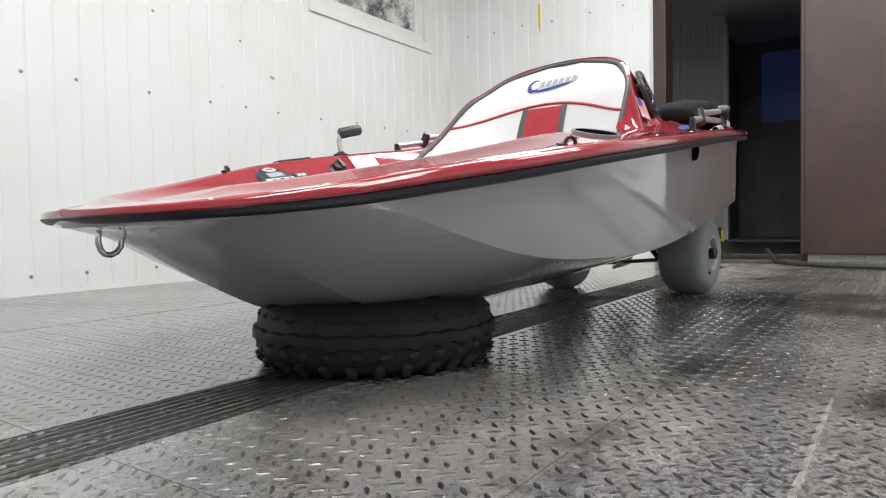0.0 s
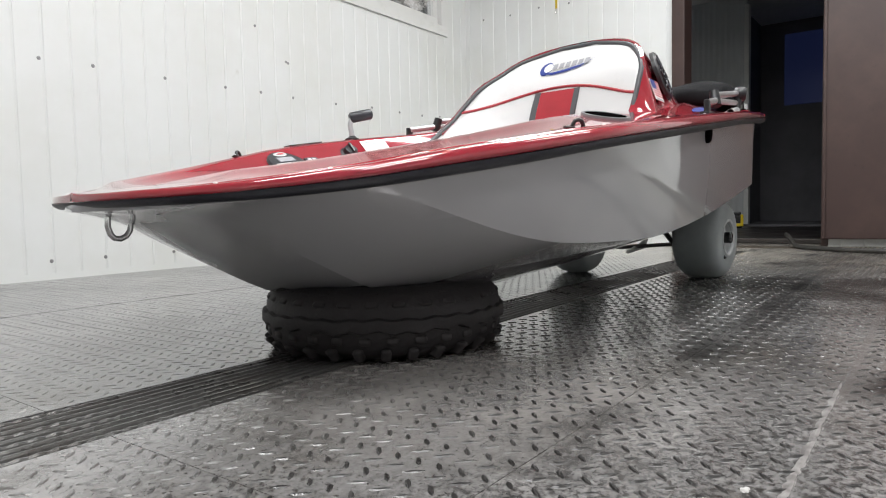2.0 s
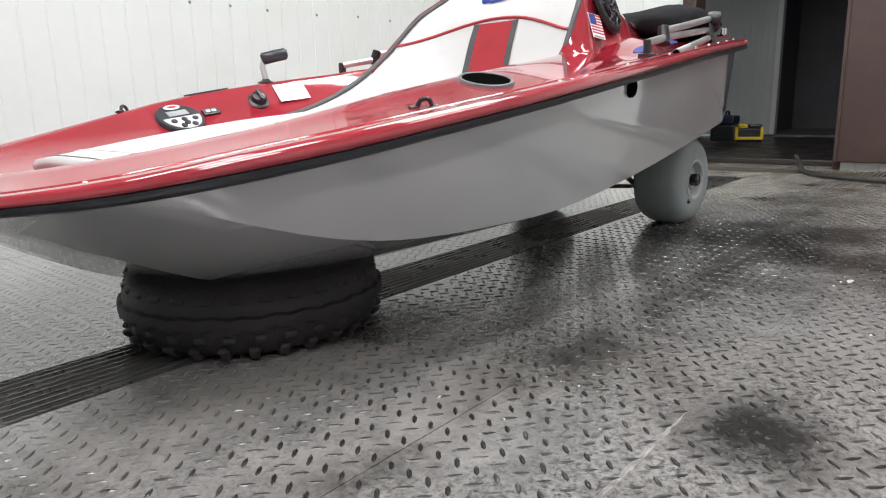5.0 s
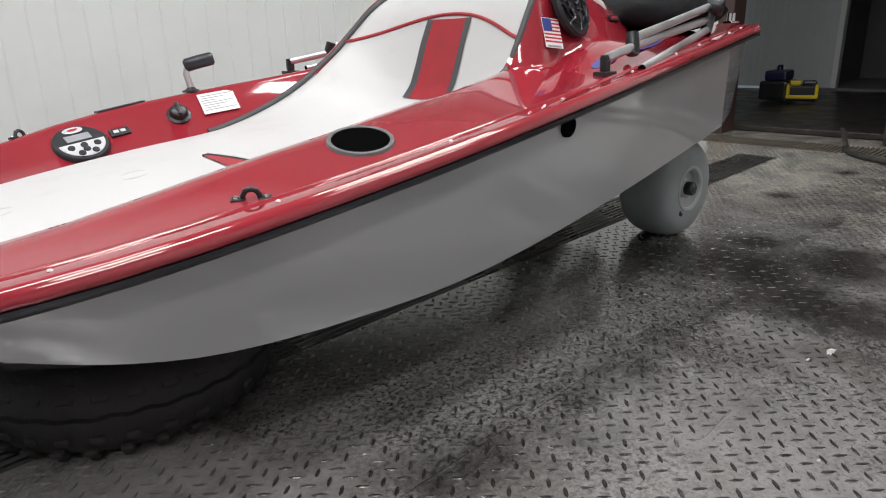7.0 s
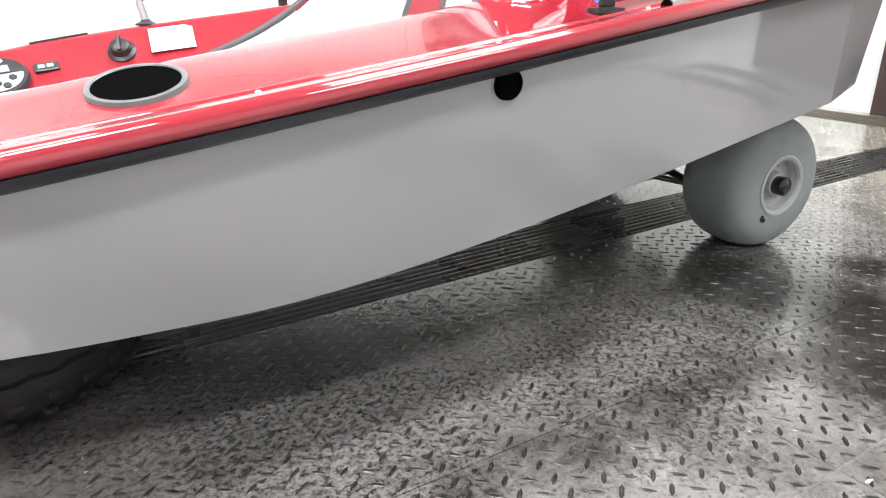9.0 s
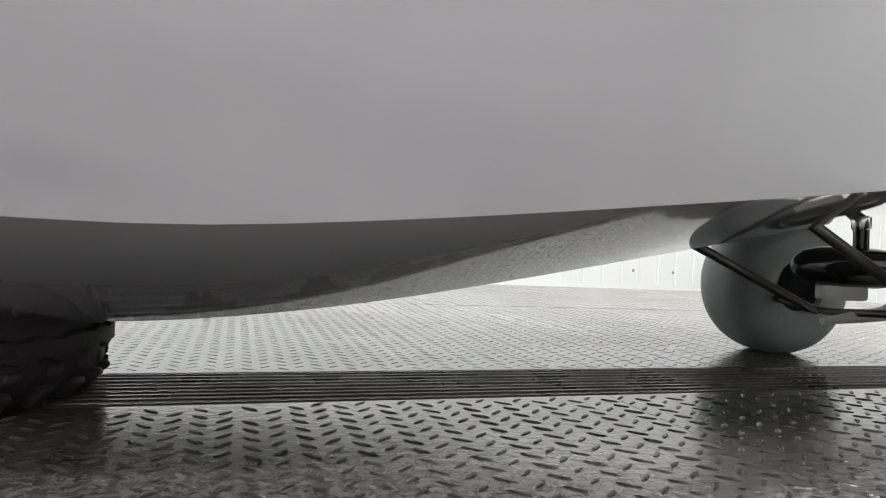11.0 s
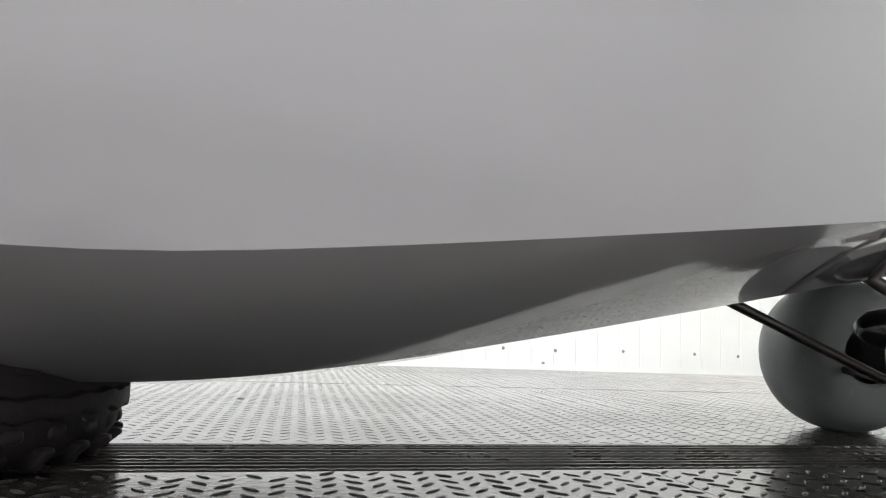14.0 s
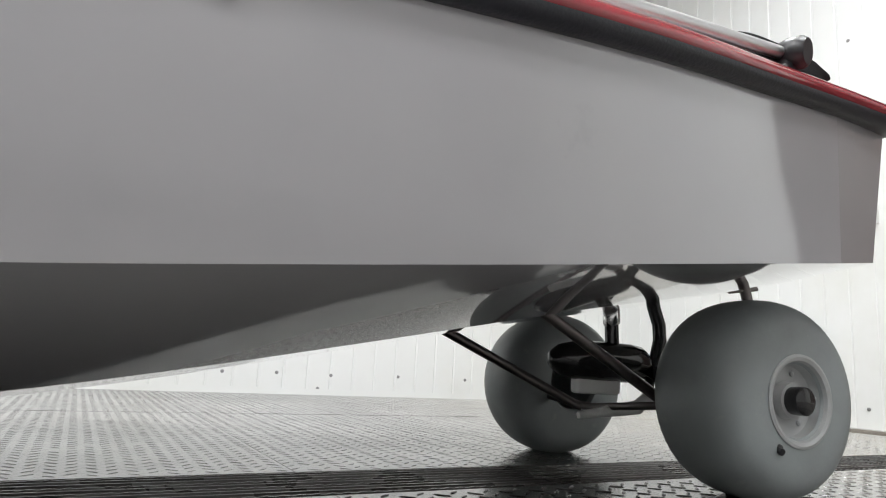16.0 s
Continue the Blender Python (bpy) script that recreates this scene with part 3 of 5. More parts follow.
def screws():
    bm0 = lathe([(0.0085, 0.0), (0.008, 0.0015), (0.0055, 0.002), (0.005, 0.005), (0, 0.006)], 10)
    me = bpy.data.meshes.new("screw")
    bm0.to_mesh(me)
    bm0.free()
    me.materials.append(SCREW)
    rng = random.Random(3)

    def put(parent, p, m):
        o = new("screw", me)
        o.parent = parent
        o.matrix_world = Matrix.Translation(p) @ m

    mw = Matrix.Rotation(radians(90), 4, "X")
    for x in (2.028, 2.256, 2.609, 2.963, 3.201, 3.441, 3.802, 4.15, 4.45, 4.72, 4.95, 1.7, 1.45, 1.2):
        put(wall_left, (x, wall_y(x), 0.945 + 0.02 * max(0, x - 2.9) + rng.uniform(-0.006, 0.006)), mw)
    for x in (1.4, 1.75, 2.035, 2.27, 2.615, 2.92, 3.165, 3.43, 3.79, 4.19, 4.445, 4.72, 4.98):
        put(wall_left, (x, wall_y(x), 0.078 + 0.02 * min(1, max(0, x - 2.3)) + rng.uniform(-0.005, 0.005)), mw)
    put(wall_left, (3.368, wall_y(3.368), 0.03), mw)
    for x, z in ((3.395, 1.154), (3.175, 1.317), (2.643, 1.349), (3.41, 1.149)):
        put(wall_left, (x, wall_y(x), z), mw)
    mb = Matrix.Rotation(radians(-90), 4, "Y")
    for y in (3.35, 3.1, 2.85, 2.6, 2.3, 2.05):
        for z in (0.08, 0.95, 1.78):
            put(wall_back, (BACK_X, y, z + rng.uniform(-0.01, 0.01)), mb)


screws()


def window():
    th = tagged(new("window_1"), "white plastic window with a wide trim, snowy trees outside", "window", kind="structure")
    th.matrix_world = pose(0, wall_y(0), 0, 0, 0, math.degrees(math.atan(WALL_SLOPE)))
    x0, x1, z0, z1 = WIN
    t = 0.085
    for lo, hi in (((x0 - t, z0 - 0.075), (x1 + t, z0)), ((x0 - t, z1), (x1 + t, z1 + t)), ((x0 - t, z0), (x0, z1)), ((x1, z0), (x1 + t, z1))):
        part("trim", box((lo[0], -0.016, lo[1]), (hi[0], 0.0, hi[1]), 0.003), FRAMEW, th)
    for lo, hi in (((x0, z0), (x1, z0 + 0.06)), ((x0, z1 - 0.06), (x1, z1)), ((x0, z0 + 0.06), (x0 + 0.055, z1 - 0.06)), ((x1 - 0.055, z0 + 0.06), (x1, z1 - 0.06))):
        part("window_frame", box((lo[0], 0.02, lo[1]), (hi[0], 0.08, hi[1]), 0.006), FRAMEW, th)
    pane = part("pane", box((x0 + 0.05, 0.045, z0 + 0.055), (x1 - 0.05, 0.051, z1 - 0.055)), GLASS, th)
    pane.visible_shadow = False
    # the reveal
    for lo, hi in (((x0, 0.0, z0 - 0.004), (x1, 0.12, z0)), ((x0 - 0.004, 0.0, z0), (x0, 0.12, z1)), ((x1, 0.0, z0), (x1 + 0.004, 0.12, z1))):
        part("window_sill", box(lo, hi), FRAMEW, th)


window()


def outside():
    m = bpy.data.materials.new("far_snowy_wood")
    m.use_nodes = True
    n, l = m.node_tree.nodes, m.node_tree.links
    b = n["Principled BSDF"]
    co = n.new("ShaderNodeTexCoord")
    t = n.new("ShaderNodeTexNoise")
    t.inputs["Scale"].default_value, t.inputs["Detail"].default_value, t.inputs["Roughness"].default_value = 0.55, 12, 0.85
    l.new(co.outputs["Object"], t.inputs[0])
    r = n.new("ShaderNodeValToRGB")
    r.color_ramp.elements[0].position, r.color_ramp.elements[0].color = 0.44, (0.02, 0.022, 0.025, 1)
    r.color_ramp.elements[1].position, r.color_ramp.elements[1].color = 0.56, (0.75, 0.78, 0.82, 1)
    l.new(t.outputs[0], r.inputs[0])
    l.new(r.outputs[0], b.inputs["Base Color"])
    # emission puts the daylight into the backdrop's own colour
    l.new(r.outputs[0], b.inputs["Emission Color"])
    b.inputs["Emission Strength"].default_value = 0.45
    tagged(part("backdrop", grid([[(-10, 22, -2), (30, 22, -2)], [(-10, 22, 26), (30, 22, 26)]]), m), "far dark wood under snow", "backdrop", kind="structure")
    tagged(part("ground", grid([[(-60, -60, -0.35), (80, -60, -0.35)], [(-60, 80, -0.35), (80, 80, -0.35)]]), PAPER), "snow-covered ground outside", "ground", kind="structure")


outside()


def doorway():
    y0, y1 = DOOR_Y
    fr = tagged(new("door_1"), "brown painted steel door frame, open doorway", "door", kind="structure")
    part("jamb", box((BACK_X - 0.035, y1, 0.0), (BACK_X + 0.13, y1 + 0.085, 2.38), 0.006), BROWN, fr)
    part("jamb", box((BACK_X - 0.005, y0 - 0.02, 0.0), (BACK_X + 0.13, y0 + 0.02, 2.3), 0.006), BROWN, fr)
    part("lintel", box((BACK_X - 0.035, y0 - 0.1, 2.3), (BACK_X + 0.13, y1, 2.38), 0.006), BROWN, fr)
    part("sill", box((BACK_X + 0.165, y0 - 0.5, 0.0), (BACK_X + 0.26, y1 + 0.5, 0.034), 0.006), WETSTEP, fr, "dark wet worn door sill")
    leaf = part("door_leaf", box((BACK_X - 0.075, y0 - 1.0, 0.045), (BACK_X - 0.03, y0 + 0.01, 2.15), 0.008), BROWN, fr, "brown steel door leaf folded back on the wall")
    part("door_edge", box((BACK_X - 0.085, y0 - 0.012, 0.047), (BACK_X - 0.076, y0 + 0.006, 2.14), 0.003), BROWN, leaf)
    # the vestibule behind
    vx = 8.2
    v = tagged(new("vestibule"), "dim grey vestibule behind the doorway", "hallway", kind="structure")
    part("vestibule_floor", box((BACK_X + 0.255, 0.2, -0.02), (vx, 3.1, 0.026)), WETSTEP, v)
    part("vestibule_wall", grid([[(x, 3.0 + (0 if i % 2 else 0.004), z) for i, x in enumerate([BACK_X + 0.12 + 0.057 * k for k in range(44)])] for z in (0.05, 2.4)]), DARKWALL, v)
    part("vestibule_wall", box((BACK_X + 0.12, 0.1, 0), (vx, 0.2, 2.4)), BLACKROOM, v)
    part("vestibule_wall", box((BACK_X + 0.121, y1 + 0.02, 0.05), (BACK_X + 0.16, 3.0, 2.4)), DARKWALL, v)
    part("vestibule_wall", grid([[(vx + (0 if i % 2 else 0.004), 1.98 + 0.028 * i, z) for i in range(38)] for z in (0.05, 2.4)]), DARKWALL, v)
    part("vestibule_wall", box((vx + 0.006, 1.98, 0.05), (vx + 0.1, 3.1, 2.4)), DARKWALL, v)
    part("inner_trim", box((vx - 0.03, 1.955, 0.05), (vx + 0.06, 2.0, 2.3), 0.004), FRAMEW, v, "white inner door trim")
    part("vestibule_ceiling", box((BACK_X + 0.125, 0.1, 2.4), (vx + 1.6, 3.1, 2.5)), CEILM, v)
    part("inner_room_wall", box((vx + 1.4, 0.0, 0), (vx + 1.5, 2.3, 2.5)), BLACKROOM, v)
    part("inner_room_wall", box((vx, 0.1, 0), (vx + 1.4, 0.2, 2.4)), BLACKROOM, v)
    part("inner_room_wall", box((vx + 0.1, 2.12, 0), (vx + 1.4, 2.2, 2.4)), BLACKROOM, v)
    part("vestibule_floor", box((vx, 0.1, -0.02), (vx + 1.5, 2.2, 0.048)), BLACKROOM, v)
    # the pane glows by itself, standing in for dusk light behind it
    part("inner_pane", box((vx + 1.385, 1.32, 1.42), (vx + 1.398, 1.86, 2.25), 0.002), DUSK, v, "window pane glowing dim blue in place of dusk light")


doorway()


def lamp_fixtures():
    th = root("tube_lamp", pose(LAMPS[0][0], LAMPS[0][1], CEIL), "white linear ceiling lamp with a bright diffuser", "ceiling lamp", "ceiling lamps")
    part("housing", box((-0.78, -0.13, -0.07), (0.78, 0.13, 0.0), 0.01), CEILM, th)
    part("diffuser", box((-0.75, -0.11, -0.1), (0.75, 0.11, -0.071), 0.012), GLOW, th)
    for x, y, _ in LAMPS[1:]:
        copy_thing(th, pose(x, y, CEIL))


lamp_fixtures()

# ---- the boat: s runs from the bow to the stern, w across, z up ----
B0 = (1.22, 1.42, 0)
boat = root("boat", pose(*B0, 0, 0, -3.5), "small glossy red and grey boat propped on a tyre and wheels", "boat")
# rail: along, half width, underside height
RAIL = [(0.0, 0.0, 0.277), (0.003, 0.05, 0.277), (0.006, 0.071, 0.277), (0.012, 0.1, 0.277), (0.025, 0.143, 0.278), (0.05, 0.2, 0.279), (0.1, 0.283, 0.283), (0.2, 0.396, 0.295), (0.3, 0.47, 0.311), (0.45, 0.53, 0.335), (0.6, 0.558, 0.359), (0.85, 0.563, 0.393), (1.1, 0.548, 0.426), (1.4, 0.517, 0.4644), (1.65, 0.484, 0.4956), (1.9, 0.442, 0.5227), (2.035, 0.4192, 0.5375), (2.1, 0.4075, 0.5446), (2.22, 0.385, 0.5561)]
CHINE = [(0.0, 0.0, 0.272), (0.05, 0.17, 0.275), (0.12, 0.275, 0.282), (0.2, 0.36, 0.292), (0.28, 0.412, 0.281), (0.36, 0.441, 0.255), (0.45, 0.463, 0.228), (0.55, 0.480, 0.209), (0.66, 0.490, 0.201), (0.785, 0.496, 0.199),
         (0.93, 0.496, 0.199), (1.08, 0.494, 0.211), (1.3, 0.480, 0.236), (1.5, 0.46, 0.261), (1.75, 0.43, 0.294), (2.0, 0.397, 0.327), (2.15, 0.375, 0.347), (2.22, 0.365, 0.356)]
KEEL = [(0.0, 0.277), (0.03, 0.272), (0.117, 0.238), (0.208, 0.184), (0.29, 0.141), (0.36, 0.113), (0.5, 0.088), (0.65, 0.078), (0.83, 0.077), (0.97, 0.090), (1.12, 0.113), (1.28, 0.143), (1.43, 0.174), (1.6, 0.210), (1.8, 0.252), (2.15, 0.316), (2.22, 0.3285)]
STATIONS = [0.0, 0.006, 0.012, 0.025, 0.05, 0.08, 0.12, 0.16, 0.2, 0.225, 0.25, 0.275, 0.3, 0.33, 0.36, 0.39, 0.42, 0.46, 0.5, 0.54, 0.58, 0.62, 0.66, 0.7, 0.75, 0.8, 0.85, 0.9, 0.95, 1.0, 1.05, 1.1, 1.15, 1.2, 1.25, 1.3, 1.35, 1.45, 1.55, 1.65, 1.75, 1.85, 1.95, 2.035, 2.12, 2.205]


# the knuckle between the steep and the shallow part of the bottom: along, half width, height
EDGE = [(0.0, 0.0, 0.274), (0.05, 0.09, 0.268), (0.12, 0.15, 0.255), (0.2, 0.19, 0.225), (0.28, 0.2, 0.188), (0.34, 0.2, 0.160), (0.41, 0.195, 0.131), (0.5, 0.185, 0.110), (0.65, 0.165, 0.093), (0.83, 0.155, 0.0915), (0.97, 0.165, 0.1035),
        (1.12, 0.18, 0.1265), (1.28, 0.18, 0.1565), (1.43, 0.18, 0.187), (1.6, 0.18, 0.2225), (1.8, 0.18, 0.264), (2.15, 0.18, 0.327), (2.22, 0.18, 0.3395)]


def hull():
    rows, creases = [], set()
    for s in STATIONS:
        rw, rz = curve_at(RAIL, s)
        cw, cz = curve_at(CHINE, s)
        ew, ez = curve_at(EDGE, s)
        (kz,) = curve_at(KEEL, s)
        rw = max(rw - 0.012 - 0.010 * min(1.0, s / 0.5), 0.0)
        tuck = max(0.0, (s - 2.035) / 0.17)
        rw, cw = rw - 0.009 * tuck, cw - 0.022 * tuck
        cw = min(cw, rw)
        ew = min(ew, cw * 0.6)
        rz += 0.012
        half = []
        for i in range(7):
            t = i / 6
            half.append((rw + (cw - rw) * t + 0.005 * math.sin(math.pi * t) * min(1, s / 0.4, max(0, (1.9 - s) / 0.5)), rz + (cz - rz) * t))
        for i in range(1, 7):
            t = i / 6
            half.append((cw + (ew - cw) * t, cz + (ez - cz) * t ** 0.98))
        creases.add((round(s, 4), round(ew, 4)))
        for i in range(1, 5):
            t = i / 4
            half.append((ew * (1 - t), ez + (kz - ez) * t))
        lean = [s - 0.026 * tuck * min(1.0, i / 6) for i in range(len(half))]
        row = [(x, -w, z) for x, (w, z) in zip(lean, half)] + [(x, w, z) for x, (w, z) in list(zip(lean, half))[-2::-1]]
        rows.append(row)
    bm = grid(rows)
    last = bm.verts[-len(rows[-1]):]
    # transom
    ring = sorted(last, key=lambda v: math.atan2(v.co.z - 0.42, v.co.y))
    try:
        bm.faces.new(ring)
    except ValueError:
        pass
    bmesh.ops.remove_doubles(bm, verts=bm.verts[:], dist=0.0004)
    bmesh.ops.recalc_face_normals(bm, faces=bm.faces[:])
    ob = part("hull", bm, HULL, boat, "glossy light grey moulded hull")
    soften(ob, 20)
    me = ob.data
    for e in me.edges:
        a, b = (me.vertices[k].co for k in e.vertices)
        if all((round(q.x, 4), round(abs(q.y), 4)) in creases for q in (a, b)) and min(a.x, b.x) > 0.235:
            e.use_edge_sharp = True
        if max(abs(q.x - 2.035) for q in (a, b)) < 1e-4 and min(a.z, b.z) > 0.33:
            e.use_edge_sharp = True
    # the chine edge stays crisp but rounded
    bv = ob.modifiers.new("round", "BEVEL")
    bv.width, bv.segments, bv.limit_method, bv.angle_limit = 0.008, 3, "ANGLE", radians(30)
    return ob


hull()


def rail_points(side, inset=0.0, lift=0.0, ends=True):
    """Points along the rail's edge on one side, bow to stern."""
    out = []
    for s in [0.0, 0.003, 0.008, 0.014, 0.025, 0.04, 0.06] + [k for k in STATIONS if k > 0.1] + [2.2, 2.22]:
        w, z = curve_at(RAIL, s)
        out.append((s + inset * max(0, 1 - s / 0.15) * (1 if s < 0.15 else 0), side * max(w - inset, 0), z + lift))
    return out


def rub_rail():
    """One rubber strip round the whole edge."""
    path = rail_points(-1)[::-1] + rail_points(1)[1:]
    prof = [(-0.038, 0.0010), (-0.026, 0.0005), (-0.016, -0.001), (-0.008, 0.001), (-0.002, 0.006), (0.0008, 0.0105), (0.0015, 0.0135), (-0.014, 0.016)]
    rows = []
    for i, p in enumerate(path):
        a, b = Vector(path[max(i - 1, 0)]), Vector(path[min(i + 1, len(path) - 1)])
        d = (b - a)
        d.z = 0
        d.normalize()
        out = Vector((d.y, -d.x, 0)) * -1
        c = Vector((p[0] - 1.1, p[1], 0))
        if out.dot(c) < 0:
            out = -out
        rows.append([tuple(Vector(p) + out * o + Vector((0, 0, h * min(1, 0.7 + p[0])))) for o, h in prof])
    ob = part("rub_rail", grid(rows, close=True), RUBBER, boat, "black rubber rub rail")
    soften(ob, 50)
    bm = box((2.205, -0.385, 0.560), (2.228, 0.385, 0.585), 0.004)
    part("stern_rail", bm, RUBBER, boat)


rub_rail()

COAM = [(0.0, 0.0, 0.31), (0.1, 0.1, 0.323), (0.16, 0.2, 0.332), (0.2, 0.245, 0.338), (0.3, 0.315, 0.3565), (0.42, 0.36, 0.3795), (0.5, 0.371, 0.3955), (0.65, 0.385, 0.427), (0.82, 0.383, 0.4545), (0.98, 0.354, 0.4765), (1.13, 0.335, 0.4945), (1.24, 0.306, 0.5105), (1.325, 0.281, 0.5215), (1.42, 0.268, 0.528)]
SEATZ = [(0.1, 0.30), (0.28, 0.306), (0.38, 0.318), (0.6, 0.352), (0.82, 0.370), (1.0, 0.386), (1.42, 0.395)]

INNER = [(0.1, 0.15), (0.3, 0.15), (0.5, 0.125), (0.8, 0.092), (1.42, 0.092)]
CROWN = [(0.1, 0.0), (0.7, -0.002), (0.84, 0.001), (1.1, 0.001), (1.27, -0.002), (1.42, -0.003)]


def far_rise(s):
    """How much higher the coaming on the wall side stands."""
    return 0.0065 * min(1.0, max(0.0, (s - 0.36) / 0.26))


def lip(s):
    """The rail's lip grows from the bow."""
    return 0.45 + 0.55 * min(1.0, s / 0.35)


def aft_deck(s):
    return curve_at(RAIL, s)[1] + 0.042 + 0.036 * min(1, max(0, 1 - (s - 1.55) / 0.45), 0.25 + 0.75 * max(0, (s - 1.384) / 0.13))


def deck():
    rows = []
    sts = [0.0, 0.0015, 0.003, 0.006, 0.009, 0.012, 0.018, 0.025, 0.036, 0.05, 0.065, 0.08, 0.1, 0.12, 0.15, 0.18, 0.22, 0.27, 0.32, 0.38, 0.45, 0.53, 0.61, 0.7, 0.8, 0.9, 1.0, 1.1, 1.2, 1.3, 1.38, 1.384, 1.45, 1.55, 1.65, 1.75, 1.85, 1.95, 2.05, 2.15, 2.215]
    for s in sts:
        rw, rz = curve_at(RAIL, s)
        k = min(1.0, rw / 0.25)
        lipline = ((0.001, 0.0145), (-0.0025, 0.018), (-0.0028, 0.022), (-0.001, 0.029), (0.003, 0.0335), (0.008, 0.0362), (0.0105, 0.0365), (0.033, 0.0365), (0.035, 0.0362), (0.037, 0.0328), (0.039, 0.0322),
                   (0.041, 0.0345), (0.0425, 0.0372), (0.0445, 0.0378), (0.047, 0.0376), (0.0487, 0.0358), (0.0505, 0.0352), (0.053, 0.0357), (0.056, 0.0363))
        half = [(rw - a * (k if a > 0.002 else 1.0), rz + b) for a, b in lipline]
        half = [(w, rz + (z - rz - 0.0145) * lip(s) + 0.0145 * min(1, 0.7 + s)) for w, z in half]
        e = half[-1]
        if s < 0.13:
            for t in (0.05, 0.15, 0.3, 0.45, 0.6, 0.75, 0.87, 0.93, 0.97, 1.0):
                half.append((e[0] * (1 - t), e[1] + 0.004 * t))
        elif s < 1.381:
            cw, cz = curve_at(COAM, s)
            (sz,) = curve_at(SEATZ, s)
            bw = max(cw - curve_at(INNER, s)[0], 0.03)
            crown = curve_at(CROWN, s)[0]
            for t in (0.05, 0.25, 0.5, 0.75, 0.95):
                half.append((e[0] + (cw + 0.016 - e[0]) * t, e[1] + (cz - e[1]) * t + crown * math.sin(math.pi * t)))
            half.append((cw + 0.016, cz - 0.001))
            half.append((cw + 0.006, cz - 0.001))
            half.append((cw - 0.004, cz - 0.008))
            half.append((bw, sz - 0.01))
            half.append((0.0, sz - 0.012))
        else:
            zd = aft_deck(s)
            for t in (0.03, 0.06, 0.12, 0.18, 0.24, 0.3, 0.45, 0.6, 0.85, 1.0):
                half.append((e[0] * (1 - t), e[1] + (zd - e[1]) * min(1, t / 0.24)))
        half = [(max(w, 0.0), z) for w, z in half]
        wall_side = [(w, z) for w, z in half]
        if 0.13 < s < 1.381:
            up = far_rise(s)
            for i in range(5):
                j = len(lipline) + i
                wall_side[j] = (half[j][0], half[j][1] + up * (0.05, 0.25, 0.5, 0.75, 0.95)[i])
            for j in (len(lipline) + 5, len(lipline) + 6, len(lipline) + 7):
                wall_side[j] = (half[j][0], half[j][1] + up)
        rows.append([(s, -w, z) for w, z in half] + [(s, w, z) for w, z in wall_side[-2::-1]])
    bm = grid(rows)
    bm.faces.new([v for v in sorted([v for v in bm.verts if abs(v.co.x - 2.215) < 1e-5], key=lambda v: v.co.y)] )
    bmesh.ops.remove_doubles(bm, verts=bm.verts[:], dist=0.0003)
    bmesh.ops.recalc_face_normals(bm, faces=bm.faces[:])
    ob = part("deck", bm, RED, boat, "glossy red moulded deck")
    soften(ob, 62)
    return ob


deck()

# seat surface: centre (s, z) and edge (s, w, z), front to top
SEAT = [(0.28, 0.316, 0.28, 0.18, 0.314), (0.5, 0.346, 0.5, 0.225, 0.344), (0.7, 0.370, 0.7, 0.262, 0.364), (0.88, 0.383, 0.88, 0.286, 0.380), (1.05, 0.392, 0.98, 0.292, 0.402),
        (1.2, 0.398, 1.12, 0.292, 0.438), (1.3, 0.41, 1.235, 0.286, 0.480), (1.355, 0.45, 1.312, 0.280, 0.514), (1.38, 0.50, 1.338, 0.281, 0.555), (1.405, 0.57, 1.362, 0.281, 0.600),
        (1.437, 0.64, 1.394, 0.276, 0.652), (1.485, 0.70, 1.45, 0.242, 0.702), (1.525, 0.746, 1.50, 0.185, 0.746), (1.553, 0.780, 1.55, 0.06, 0.780)]
SEAT_T = [(i, *r) for i, r in enumerate(SEAT)]
# the bolster on the wall side bellies forward: row, edge along, half width, height
BELLY = {5: (1.08, 0.297, 0.438), 6: (1.165, 0.302, 0.480), 7: (1.228, 0.305, 0.52), 8: (1.282, 0.305, 0.557), 9: (1.33, 0.298, 0.602), 10: (1.385, 0.276, 0.657)}
SEAT_F = [(i, r[0], r[1], *BELLY[i]) if i in BELLY else (i, *r) for i, r in enumerate(SEAT)]


def seat_point(v, u, lift=0.0):
    """A place on the seat: v from the front (0) to the top (13), u across (-1 to 1)."""
    sc, zc, se, we, ze = curve_at(SEAT_F if u > 0 else SEAT_T, v)
    k = abs(u) ** 2.6
    p = Vector((sc + (se - sc) * k, we * u, zc + (ze - zc) * k))
    if lift:
        a = Vector(seat_point(min(v + 0.05, 13), u)) - Vector(seat_point(max(v - 0.05, 0), u))
        b = Vector(seat_point(v, min(u + 0.02, 1))) - Vector(seat_point(v, max(u - 0.02, -1)))
        nn = b.cross(a)
        if nn.length > 1e-9:
            nn.normalize()
            if nn.z < 0 and v < 6 or nn.x > 0 and v >= 6:
                nn = -nn
            p = p + nn * lift
    return tuple(p)


